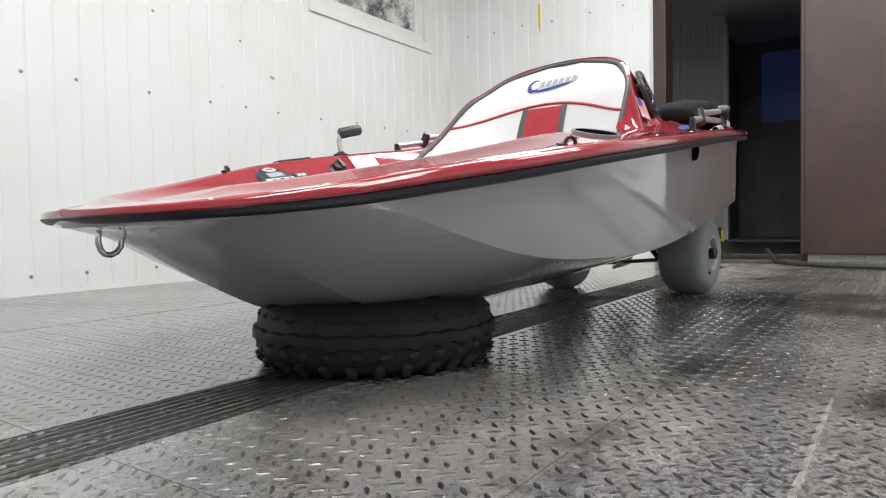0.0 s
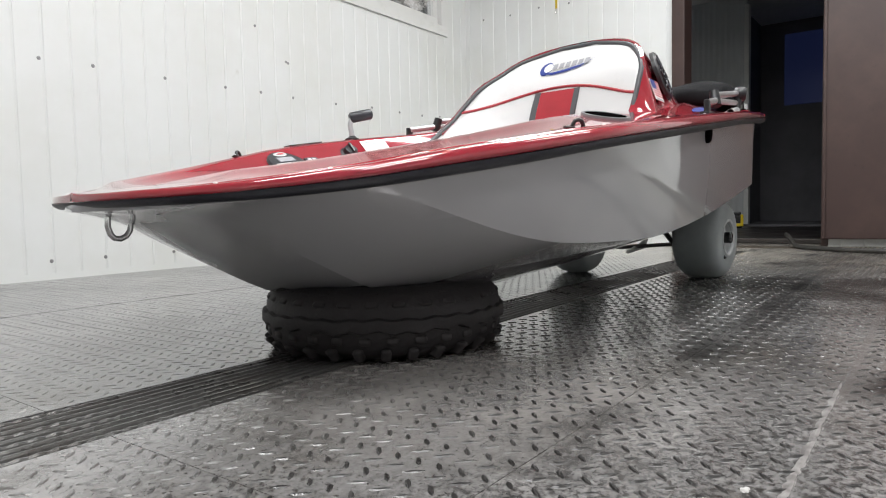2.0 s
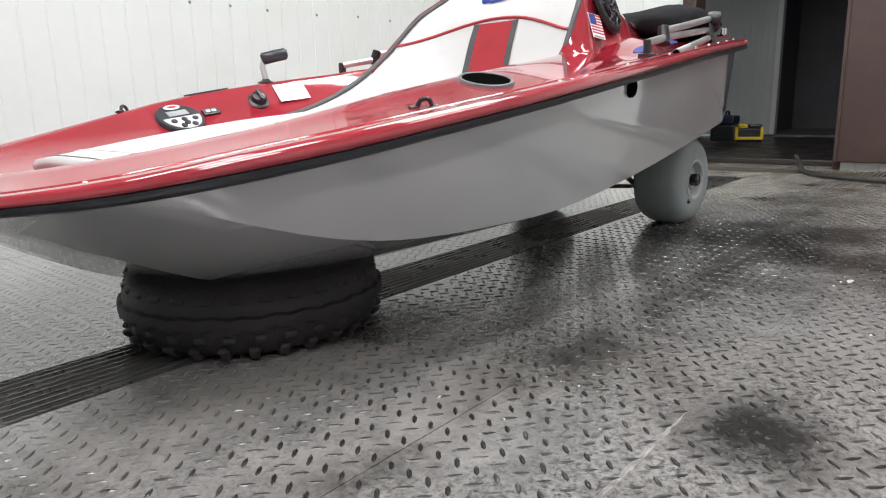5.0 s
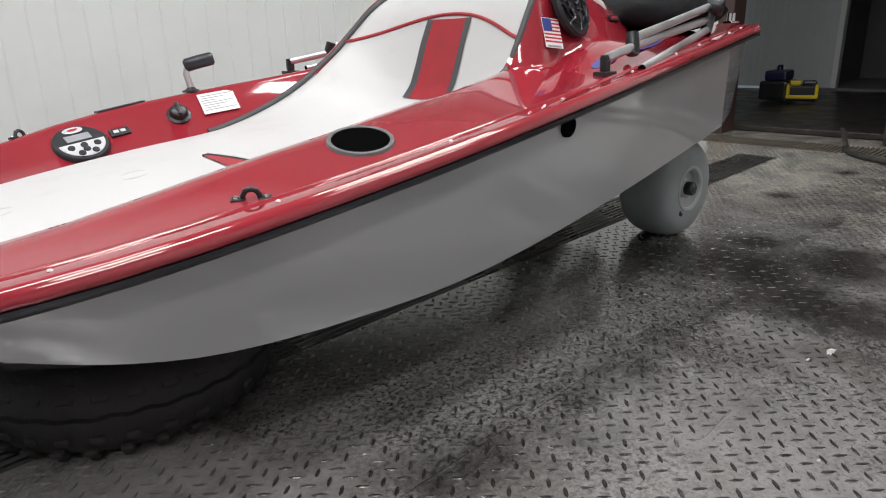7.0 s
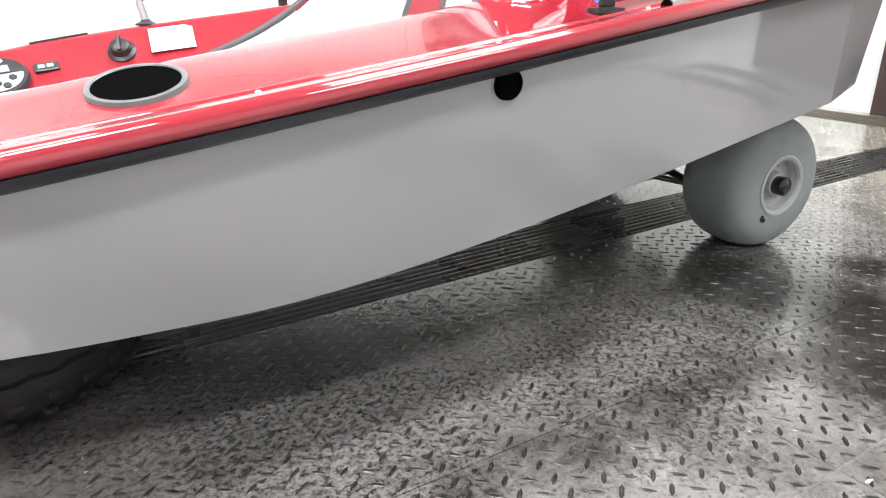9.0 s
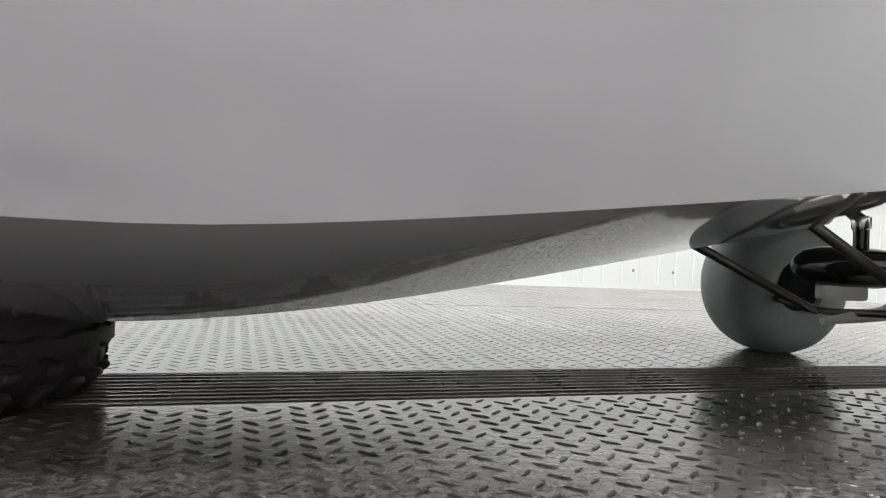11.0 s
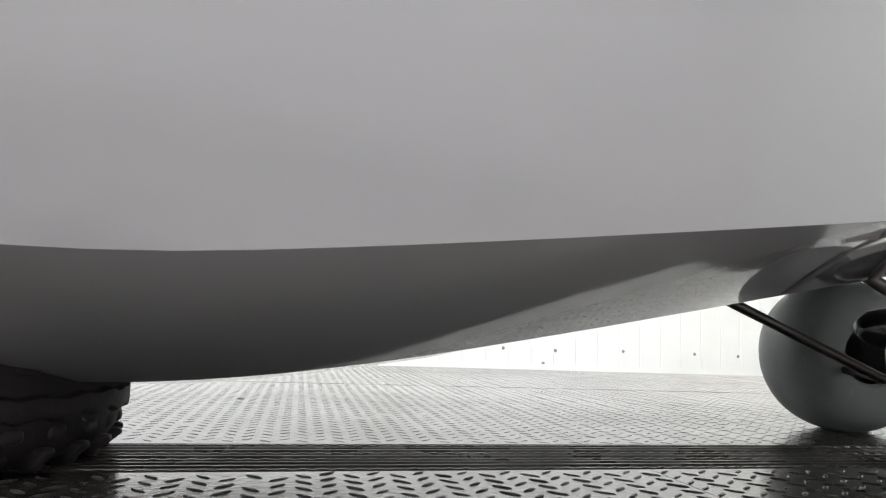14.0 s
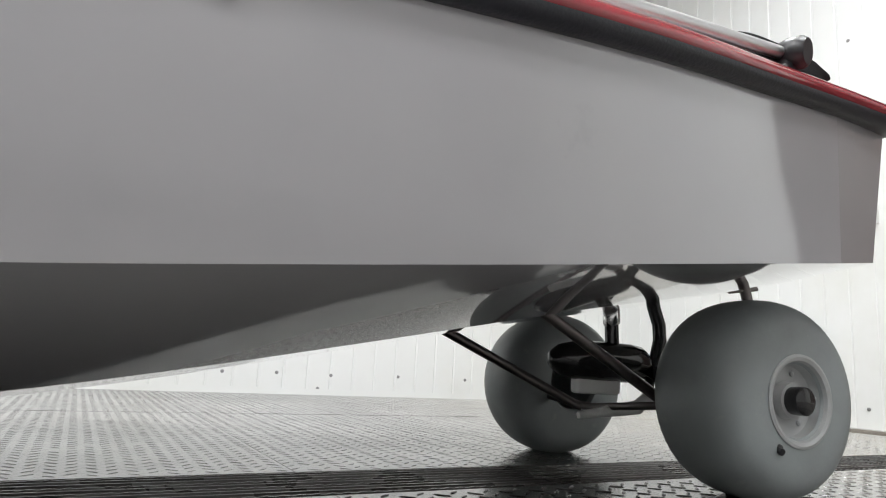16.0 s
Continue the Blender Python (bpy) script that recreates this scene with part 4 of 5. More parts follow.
def seat():
    th = new("seat")
    th.parent = boat
    rows = []
    vs = [13 * i / 78 for i in range(79)]
    us = [-1 + 2 * i / 28 for i in range(29)]
    front = [[seat_point(v, u, 0.014 * (1 - abs(u) ** 6) * min(1, (13 - v) / 1.4 + 0.05)) for u in us] for v in vs]
    bm = grid(front)
    bm.faces.ensure_lookup_table()
    if bm.faces[14].normal.z < 0:
        bmesh.ops.reverse_faces(bm, faces=bm.faces[:])
    ob = part("cushion", bm, VINYL, th, "white vinyl seat cushion")
    soften(ob, 60)
    sol = ob.modifiers.new("thick", "SOLIDIFY")
    sol.thickness, sol.offset = 0.02, -1
    # edge piping
    edge = [seat_point(v, -1, 0.002) for v in vs if v > 3] + [seat_point(v, 1, 0.002) for v in vs[::-1] if v > 3]
    soften(part("edge_piping", tube(edge, 0.0075, 8), GREYPIPE, th, "dark grey edge piping"), 60)
    # centre stripe with dark borders
    def patch(w0, w1, v0, v1, lift):
        rows = []
        n = 26
        for i in range(n + 1):
            v = v0 + (v1 - v0) * i / n
            we = curve_at(SEAT_T, v)[3]
            rows.append([seat_point(v, (w0 + (w1 - w0) * k / 6) / we, lift + 0.014) for k in range(7)])
        return grid(rows)

    soften(part("stripe", patch(-0.058, 0.058, 6.5, 9.65, 0.0022), REDVINYL, th, "red centre stripe"), 60)
    for a, b in ((-0.078, -0.058), (0.058, 0.078)):
        soften(part("stripe_border", patch(a, b, 6.5, 9.65, 0.0024), GREYPIPE, th), 60)
    # red arch seam between the head and the back panel
    arch = []
    for i in range(41):
        u = -0.99 + 1.98 * i / 40
        v = 9.80 - 1.35 * abs(u) ** 2.2
        arch.append(seat_point(v, u, 0.0145 * (1 - abs(u) ** 6) + 0.001))
    soften(part("arch_piping", tube(arch, 0.0042, 6), REDVINYL, th, "red piping arch"), 60)
    # red gusset where the front pad meets the back, with dark piping
    rows, pipe = [], []
    for i in range(13):
        t = i / 12
        w = -0.062 - 0.20 * t
        lo, hi = 0.742 - 0.012 * t, 0.752 + 0.030 * math.sin(t * 1.4)
        row = []
        for k in range(5):
            v = 2 + (lo + (hi - lo) * k / 4 - 0.7) / 0.18
            row.append(seat_point(v, w / curve_at(SEAT_T, v)[3], 0.0165 * (1 - min(1, abs(w) / 0.28) ** 6)))
        rows.append(row)
        pipe.append(row[4])
    soften(part("gusset", grid(rows), REDVINYL, th, "red gusset with dark piping"), 60)
    soften(part("gusset_piping", tube([rows[0][0]] + pipe[:10], 0.0026, 6), GREYPIPE, th), 60)
    # cross seams of the front pad
    for v in (0.10, 0.32):
        seam = [seat_point(v, -0.9 + 1.8 * i / 24, 0.0145 * (1 - abs(-0.9 + 1.8 * i / 24) ** 6)) for i in range(25)]
        soften(part("seam", tube(seam, 0.0013, 6), GREYPIPE if v < 0.2 else VINYL, th), 60)
    # creases pressed into the pad
    for v0, u0, bend in ((0.62, -0.30, 1), (0.58, -0.42, -1), (1.60, -0.22, 1), (1.57, -0.33, -1)):
        line = [seat_point(v0 + 0.22 * (i / 8 - 0.5), u0 + 0.05 * bend * math.sin(math.pi * i / 8), 0.0138) for i in range(9)]
        soften(part("crease", tube(line, [0.0006 + 0.0011 * math.sin(math.pi * i / 8) for i in range(9)], 6), VINYL, th), 60)
    # the maker's mark: plain shapes
    def blob(pts, mat, lift, name):
        bm = bmesh.new()
        vv = []
        for a, b in pts:
            v = 10.96 + b / 0.045
            we = curve_at(SEAT_T, v)[3]
            vv.append(bm.verts.new(seat_point(v, a / we, 0.014 + lift)))
        bm.faces.new(vv)
        part(name, bm, mat, th)

    blob([(0.075 + 0.022 * math.cos(q), 0.0 + 0.020 * math.sin(q)) for q in [k * math.pi / 8 for k in range(16)]], BLUE, 0.0015, "mark")
    blob([(0.068 + 0.015 * math.cos(q), 0.001 + 0.013 * math.sin(q)) for q in [k * math.pi / 8 for k in range(16)]], PAPER, 0.0022, "mark")
    blob([(0.085, -0.016), (0.04, -0.014), (0.0, -0.010), (-0.05, -0.004), (-0.09, 0.010), (-0.05, -0.010), (0.0, -0.018), (0.045, -0.021)], BLUE, 0.0028, "mark")
    for k in range(6):
        x = 0.050 - k * 0.022
        blob([(x, -0.008 + 0.0008 * k), (x - 0.016, -0.007 + 0.0008 * k), (x - 0.015, 0.010 + 0.0008 * k), (x + 0.001, 0.009 + 0.0008 * k)], INK, 0.0034, "mark")


seat()


def facing(p, n, up=(0, 0, 1)):
    """A pose at p whose z axis points along n."""
    z = Vector(n).normalized()
    y = (Vector(up) - z * z.dot(Vector(up))).normalized()
    x = y.cross(z)
    return Matrix(((x.x, y.x, z.x, p[0]), (x.y, y.y, z.y, p[1]), (x.z, y.z, z.z, p[2]), (0, 0, 0, 1)))


def placed(ob, m):
    ob.matrix_basis = m
    return ob


def on_deck(s, w):
    """Height of the deck between rail and coaming."""
    rw, rz = curve_at(RAIL, s)
    e = (rw - 0.054, rz + 0.0145 * min(1, 0.7 + s) + 0.0215 * lip(s))
    if s >= 1.382:
        return e[1] + (aft_deck(s) - e[1]) * min(1, max(0, (1 - abs(w) / e[0]) / 0.24))
    cw, cz = curve_at(COAM, s)
    t = min(max((e[0] - abs(w)) / max(e[0] - cw - 0.016, 1e-4), 0), 1)
    return e[1] + (cz + (far_rise(s) if w > 0 else 0.0) - e[1]) * t + curve_at(CROWN, s)[0] * math.sin(math.pi * t)


# fairing: along, half width at the deck, rim half width, rim height
FAIR = [(1.308, 0.310, 0.284, 0.520), (1.330, 0.323, 0.285, 0.548), (1.36, 0.331, 0.286, 0.603), (1.392, 0.328, 0.281, 0.658), (1.45, 0.307, 0.252, 0.713), (1.50, 0.302, 0.200, 0.756), (1.535, 0.299, 0.120, 0.783),
        (1.555, 0.297, 0.0, 0.794), (1.62, 0.287, 0.0, 0.785), (1.70, 0.265, 0.0, 0.765), (1.78, 0.238, 0.0, 0.735), (1.86, 0.207, 0.0, 0.695), (1.94, 0.165, 0.0, 0.645), (2.0, 0.10, 0.0, 0.61), (2.03, 0.03, 0.0, 0.592)]


FAIR_F = [(1.205, 0.386, 0.306, 0.512), (1.228, 0.384, 0.309, 0.528), (1.282, 0.375, 0.310, 0.568), (1.33, 0.360, 0.304, 0.612), (1.385, 0.328, 0.284, 0.668)] + FAIR[4:]


def fair_point(s, a, sd=-1):
    """A place on the fairing: a from the deck (0) to the rim (1)."""
    bw, wr, zr = curve_at(FAIR_F if sd > 0 else FAIR, s)
    wr = max(wr, 0.0)
    zb = min(on_deck(s, bw), on_deck(s, bw + 0.024)) - 0.006
    zr = max(zr, zb + 0.002)
    flare = 0.024 * max(0.0, 1 - a / 0.22) ** 2
    q = a * math.pi / 2
    p = 1.3 + 0.6 * min(1, max(0, (1.53 - s) / 0.12))
    return Vector((s, sd * (wr + (bw - wr) * math.cos(q) ** p + flare), zb + (zr - zb) * math.sin(q) ** p))


def fair_frame(s, z, sd=-1, lift=0.0):
    """A pose on the fairing's side at the height z, facing out."""
    lo, hi = 0.0, 1.0
    for _ in range(30):
        mid = (lo + hi) / 2
        lo, hi = (mid, hi) if fair_point(s, mid, sd).z < z else (lo, mid)
    a, b = fair_point(s + 0.02, lo, sd) - fair_point(s - 0.02, lo, sd), fair_point(s, lo + 0.03, sd) - fair_point(s, lo - 0.03, sd)
    n = a.cross(b).normalized()
    n = n if n.y * sd > 0 else -n
    return facing(fair_point(s, lo, sd) + n * lift, n)


def shell():
    """The red fairing that carries the backrest and runs down to the stern deck."""
    bm = bmesh.new()
    al = [0, 0.04, 0.08, 0.13, 0.19, 0.26, 0.34, 0.43, 0.52, 0.61, 0.7, 0.78, 0.86, 0.93, 1.0]
    for sd, s0 in ((-1, 1.308), (1, 1.205)):
        rows = []
        for s in [s0 + (1.555 - s0) * i / 30 for i in range(31)] + [1.555 + 0.475 * i / 30 for i in range(1, 31)]:
            row = [fair_point(s, a, sd) for a in al]
            row.append(row[-1] + (Vector((-0.004, -sd * 0.008, -0.001)) if s < 1.54 else Vector((0, 0, 0))))
            row.append(row[-1] + (Vector((0.004, -sd * 0.004, -0.014)) if s < 1.54 else Vector((0, 0, 0))))
            rows.append([tuple(v) for v in row])
        grid(rows, bm)
    bmesh.ops.remove_doubles(bm, verts=bm.verts[:], dist=0.0006)
    bmesh.ops.recalc_face_normals(bm, faces=bm.faces[:])
    soften(part("seat_fairing", bm, RED, boat, "glossy red seat-back fairing"), 45)


shell()


def deck_fittings():
    # cup holder in the side deck
    s, w = 0.823, -0.448
    z = on_deck(s, w)
    nrm = ((on_deck(s - 0.03, w) - on_deck(s + 0.03, w)) / 0.06, (on_deck(s, w - 0.025) - on_deck(s, w + 0.025)) / 0.05, 1)
    m = facing((s, w, z + 0.0015), nrm)
    ring = lathe([(0.0425, -0.004), (0.0425, 0.0015), (0.0437, 0.0026), (0.0482, 0.0022), (0.0498, -0.003)], 40)
    cup = placed(soften(part("cup_holder", ring, CUPGREY, boat, "grey plastic cup holder"), 40), m)
    # no real recess: a flat disc carries the shade inside the cup
    part("cup_dark_disc", lathe([(0.0426, 0.0013), (0.039, 0.0012), (0.0, 0.0011)], 32), HOLEBLACK, cup, "flat black disc painted as the dark inside of the cup")
    # pad eyes on both side decks
    for sd, ss in ((-1, 0.627), (1, 0.541)):
        w = sd * 0.492 if sd < 0 else 0.396
        m = facing((ss, w, on_deck(ss, w) - 0.003), (-0.12, 0.2 * sd, 1)) @ Matrix.Rotation(radians(90), 4, "Z") @ Matrix.Scale(0.96, 4)
        eye = part("pad_eye", tube([(0.0, -0.0105, 0.001), (0.0, -0.0105, 0.007), (0.0, -0.007, 0.0135), (0, 0, 0.016), (0.0, 0.007, 0.0135), (0.0, 0.0105, 0.007), (0.0, 0.0105, 0.001)], 0.0038, 8), PLASTIC, boat, "black plastic pad eye")
        placed(soften(eye, 50), m)
        for q in (-1, 1):
            part("foot", box((-0.007, q * 0.017 - 0.009, 0.0), (0.006, q * 0.017 + 0.009, 0.0045), 0.002), PLASTIC, eye)
            rv = lathe([(0.0038, 0.0045), (0.0032, 0.006), (0, 0.0065)], 10)
            bmesh.ops.translate(rv, verts=rv.verts, vec=(0, q * 0.019, 0))
            part("rivet", rv, STEEL, eye)
    # rivets along the rail lip
    me = bpy.data.meshes.new("rivet")
    bm = lathe([(0.0033, 0.0), (0.0029, 0.0015), (0.0014, 0.0022), (0, 0.0024)], 12)
    bm.to_mesh(me)
    bm.free()
    me.materials.append(PAPER)
    for p in me.polygons:
        p.use_smooth = True
    for sd in (-1, 1):
        for s in (0.09, 0.19, 0.40, 0.64, 0.92, 1.2, 1.45, 1.66, 1.80, 1.91, 2.02, 2.12):
            w, z = curve_at(RAIL, s)
            r = new("rivet", me)
            r.parent = boat
            r.matrix_basis = pose(s, sd * max(w - 0.026, 0.01), z + 0.0145 * min(1, 0.7 + s) + 0.0222 * lip(s))
    # vent hole high on the hull side
    s, w, z = 1.212, 0.513, 0.4275
    for sd in (-1, 1):
        m = facing((s, sd * (w + 0.003), z), (0.08, sd, -0.12))
        v = part("hull_vent", lathe([(0.0, 0.004), (0.012, 0.004), (0.013, 0.006), (0.0150, 0.0072), (0.0178, 0.0057), (0.0194, -0.002)], 28), HOLEBLACK, boat, "round black drain vent")
        placed(soften(v, 40), m)
    # bow ring under the stem
    bm = tube([(0.051, 0, 0.264), (0.0505, 0, 0.249), (0.054, 0, 0.238), (0.06, 0, 0.2315), (0.069, 0, 0.230), (0.078, 0, 0.234), (0.084, 0, 0.242), (0.086, 0, 0.254)], 0.0046, 10)
    soften(part("bow_ring", bm, STEEL, boat, "stainless steel towing ring under the bow"), 60)


deck_fittings()


def coaming_fittings():
    """Instruments on the inner cockpit wall of the far side."""
    def wall_at(s, t):
        cw, cz = curve_at(COAM, s)
        (sz,) = curve_at(SEATZ, s)
        a, b = Vector((s, cw - 0.004, cz - 0.008 + far_rise(s))), Vector((s, max(cw - curve_at(INNER, s)[0], 0.03), sz - 0.01))
        return a.lerp(b, t), Vector((0, -(cz - sz), curve_at(INNER, s)[0])).normalized()

    def frame_at(s, t, lift=0.0):
        p, n = wall_at(s, t)
        p2, _ = wall_at(s + 0.05, t)
        x = (p2 - p).normalized()
        n = (n - x * n.dot(x)).normalized()
        y = n.cross(x)
        q = p + n * lift
        return Matrix(((x.x, y.x, n.x, q.x), (x.y, y.y, n.y, q.y), (x.z, y.z, n.z, q.z), (0, 0, 0, 1)))

    # round stereo
    g = part("stereo", lathe([(0.056, 0.0), (0.056, 0.007), (0.053, 0.011), (0.0, 0.012)], 40), CHARCOAL, boat, "round black marine stereo with silver buttons")
    placed(soften(g, 40), frame_at(0.637, 0.53))

    def flat(name, pts, z, mat, parent, label=""):
        bm = bmesh.new()
        lo = [bm.verts.new((x, y, z)) for x, y in pts]
        hi = [bm.verts.new((x * 0.97, y * 0.97, z + 0.0016)) for x, y in pts]
        bm.faces.new(hi)
        for i in range(len(pts)):
            bm.faces.new((lo[i], lo[(i + 1) % len(pts)], hi[(i + 1) % len(pts)], hi[i]))
        bmesh.ops.recalc_face_normals(bm, faces=bm.faces[:])
        return part(name, bm, mat, parent, label)

    lower = [(0.047 * math.cos(q), 0.047 * math.sin(q)) for q in [math.pi + math.pi * k / 18 for k in range(19)]]
    lower = [(x, min(y, -0.003)) for x, y in lower]
    flat("keypad", lower, 0.012, LIGHTFACE, g, "silver keypad")
    for x, y in ((-0.027, -0.016), (0.0, -0.014), (0.027, -0.016), (-0.014, -0.036), (0.014, -0.036), (0.0, -0.027)):
        b = lathe([(0.0075, 0.013), (0.007, 0.016), (0, 0.0165)], 12)
        bmesh.ops.translate(b, verts=b.verts, vec=(x, y, 0))
        part("button", b, CHARCOAL, g)
    flat("badge", [(0.021 * math.cos(q), 0.039 + 0.010 * math.sin(q)) for q in [2 * math.pi * k / 20 for k in range(20)]], 0.012, LIGHTFACE, g)
    flat("badge_mark", [(0.011 * math.cos(q), 0.039 + 0.0028 * math.sin(q)) for q in [2 * math.pi * k / 16 for k in range(16)]], 0.014, FLAGRED, g)
    flat("display", [(-0.026, 0.004), (0.026, 0.004), (0.026, 0.024), (-0.026, 0.024)], 0.012, INK, g, "grey display")
    # usb socket plate
    u = placed(part("usb_socket", box((-0.022, -0.011, 0), (0.022, 0.011, 0.007), 0.003), PLASTIC, boat, "small black twin charging socket"), frame_at(0.722, 0.46))
    for x in (-0.009, 0.006):
        part("port", box((x - 0.005, -0.004, 0.0071), (x + 0.006, 0.004, 0.0085)), LIGHTFACE, u)
    # round switch knob
    k = placed(soften(part("switch_knob", lathe([(0.027, 0), (0.027, 0.004), (0.020, 0.007), (0.018, 0.020), (0.014, 0.023), (0, 0.023)], 28), PLASTIC, boat, "round black switch knob"), 40), frame_at(0.858, 0.36))
    part("pointer", box((-0.004, -0.018, 0.0231), (0.004, 0.018, 0.029), 0.002), PLASTIC, k)
    # printed label
    lb = placed(part("label", box((-0.043, -0.030, 0), (0.043, 0.030, 0.0012)), PAPER, boat, "white printed capacity label"), frame_at(0.954, 0.24, 0.001))
    for i in range(7):
        y = 0.022 - i * 0.007
        part("print_line", box((-0.038, y - 0.0008, 0.00125), (0.038 - 0.02 * (i % 3), y + 0.0011, 0.0017)), INK, lb)
    # joystick on the far side deck
    s, w = 0.915, 0.392
    z = on_deck(s, w)
    j = part("joystick", tube([(s, w, z), (s - 0.003, w, z + 0.022), (s - 0.008, w - 0.001, z + 0.042), (s - 0.005, w - 0.003, z + 0.057), (s + 0.008, w - 0.008, z + 0.064)], 0.0075, 12), ALU, boat, "bent aluminium steering stick")
    soften(j, 60)
    soften(part("grip", tube([(s - 0.010, w - 0.003, z + 0.061), (s - 0.006, w - 0.005, z + 0.0625), (s + 0.022, w - 0.014, z + 0.070), (s + 0.049, w - 0.024, z + 0.076), (s + 0.054, w - 0.026, z + 0.077)], [0.011, 0.0155, 0.0155, 0.0155, 0.011], 16), RUBBER, j, "black foam grip"), 50)
    part("gaiter", lathe([(0.022, 0), (0.022, 0.003), (0.011, 0.008), (0.008, 0.012)], 20), PLASTIC, j).matrix_basis = pose(s, w, z)
    # slim hatch strip on the far deck
    s0, s1, w0 = 0.698, 0.803, 0.402
    za, zb = on_deck(s0, w0) - 0.003, on_deck(s1, w0) - 0.003
    bm = grid([[(s0, w0 - 0.008, za), (s1, w0 - 0.008, zb)], [(s0, w0 + 0.022, za - 0.002), (s1, w0 + 0.022, zb - 0.002)]])
    ex = bmesh.ops.extrude_face_region(bm, geom=bm.faces[:])
    bmesh.ops.translate(bm, verts=[v for v in ex["geom"] if isinstance(v, bmesh.types.BMVert)], vec=(0, 0, 0.006))
    part("deck_strip", bm, PLASTIC, boat, "black strip on the side deck")


coaming_fittings()


def fairing_fittings():
    # loudspeaker and flag on the side of the fairing
    for sd in (-1,):
        m = fair_frame(1.504, 0.637, sd, 0.007)
        m = facing(m.translation, m.col[2].xyz * 0.5 + Vector((0.34, 0.90 * sd, 0.30)) * 0.5)
        sp = part("loudspeaker", lathe([(0.072, -0.004), (0.072, 0.006), (0.066, 0.011), (0.058, 0.010), (0.055, 0.002), (0.02, -0.006), (0.018, 0.004), (0.0, 0.007)], 40), PLASTIC, boat, "round black loudspeaker with a spoked grille")
        placed(soften(sp, 40), m)
        for k in range(8):
            a = math.pi * 2 * k / 8
            c, q = math.cos(a), math.sin(a)
            c2, q2 = math.cos(a + 0.35), math.sin(a + 0.35)
            soften(part("spoke", tube([(0.014 * c, 0.014 * q, 0.007), (0.036 * c2, 0.036 * q2, 0.011), (0.060 * c, 0.060 * q, 0.010)], 0.0035, 6), RUBBER, sp), 60)
        for r in (0.026, 0.044):
            soften(part("grille_ring", tube([(r * math.cos(t), r * math.sin(t), 0.010) for t in [2 * math.pi * k / 28 for k in range(29)]], 0.0022, 6, caps=False), PLASTIC, sp), 60)
        for k in range(4):
            a = math.pi / 4 + math.pi / 2 * k
            b = lathe([(0.0035, 0.010), (0.003, 0.0122), (0, 0.0125)], 8)
            bmesh.ops.translate(b, verts=b.verts, vec=(0.0625 * math.cos(a), 0.0625 * math.sin(a), 0))
            part("screw", b, SCREW, sp)
    f = placed(part("flag_sticker", box((-0.026, -0.032, 0), (0.026, 0.032, 0.001)), PAPER, boat, "small striped flag sticker"), facing(fair_frame(1.415, 0.582, -1, 0.006).translation, (-0.02, -0.93, 0.36)) @ Matrix.Rotation(radians(-6), 4, 'Z'))
    for k in range(7):
        y = 0.030 - k * 0.0078
        part("flag_stripe", box((-0.025, y - 0.0036, 0.00105), (0.025, y, 0.0015)), FLAGRED, f)
    part("flag_field", box((-0.025, 0.003, 0.0016), (0.001, 0.0305, 0.0020)), BLUE, f)
    part("flag_caption", box((-0.020, -0.0305, 0.00105), (0.020, -0.0265, 0.0016)), INK, f)
    b = placed(part("side_badge", box((-0.045, -0.008, 0), (0.045, 0.008, 0.003), 0.001), PLASTIC, boat, "black name badge"), fair_frame(1.75, 0.614, -1, 0.002))
    part("side_letter", box((-0.030, -0.0025, 0.0031), (0.030, 0.0025, 0.0036)), FLAGRED, b)
    # blue graphic on the stern deck
    for s, w, a, l, ww in ((1.47, -0.405, 8, 0.05, 0.014), (1.68, -0.365, 14, 0.12, 0.02)):
        g = bmesh.new()
        pts = [(l * math.cos(q), ww * math.sin(q)) for q in [2 * math.pi * k / 18 for k in range(18)]]
        g.faces.new([g.verts.new((x, y, 0.0)) for x, y in pts])
        ex = bmesh.ops.extrude_face_region(g, geom=g.faces[:])
        bmesh.ops.translate(g, verts=[v for v in ex["geom"] if isinstance(v, bmesh.types.BMVert)], vec=(0, 0, 0.0012))
        part("deck_mark", g, BLUE, boat, "blue deck graphic").matrix_basis = facing((s, w, on_deck(s, w) + 0.0005), (on_deck(s - 0.02, w) - on_deck(s + 0.02, w), on_deck(s, w - 0.02) - on_deck(s, w + 0.02), 0.04), (0, 1, 0)) @ Matrix.Rotation(radians(a), 4, "Z")


fairing_fittings()


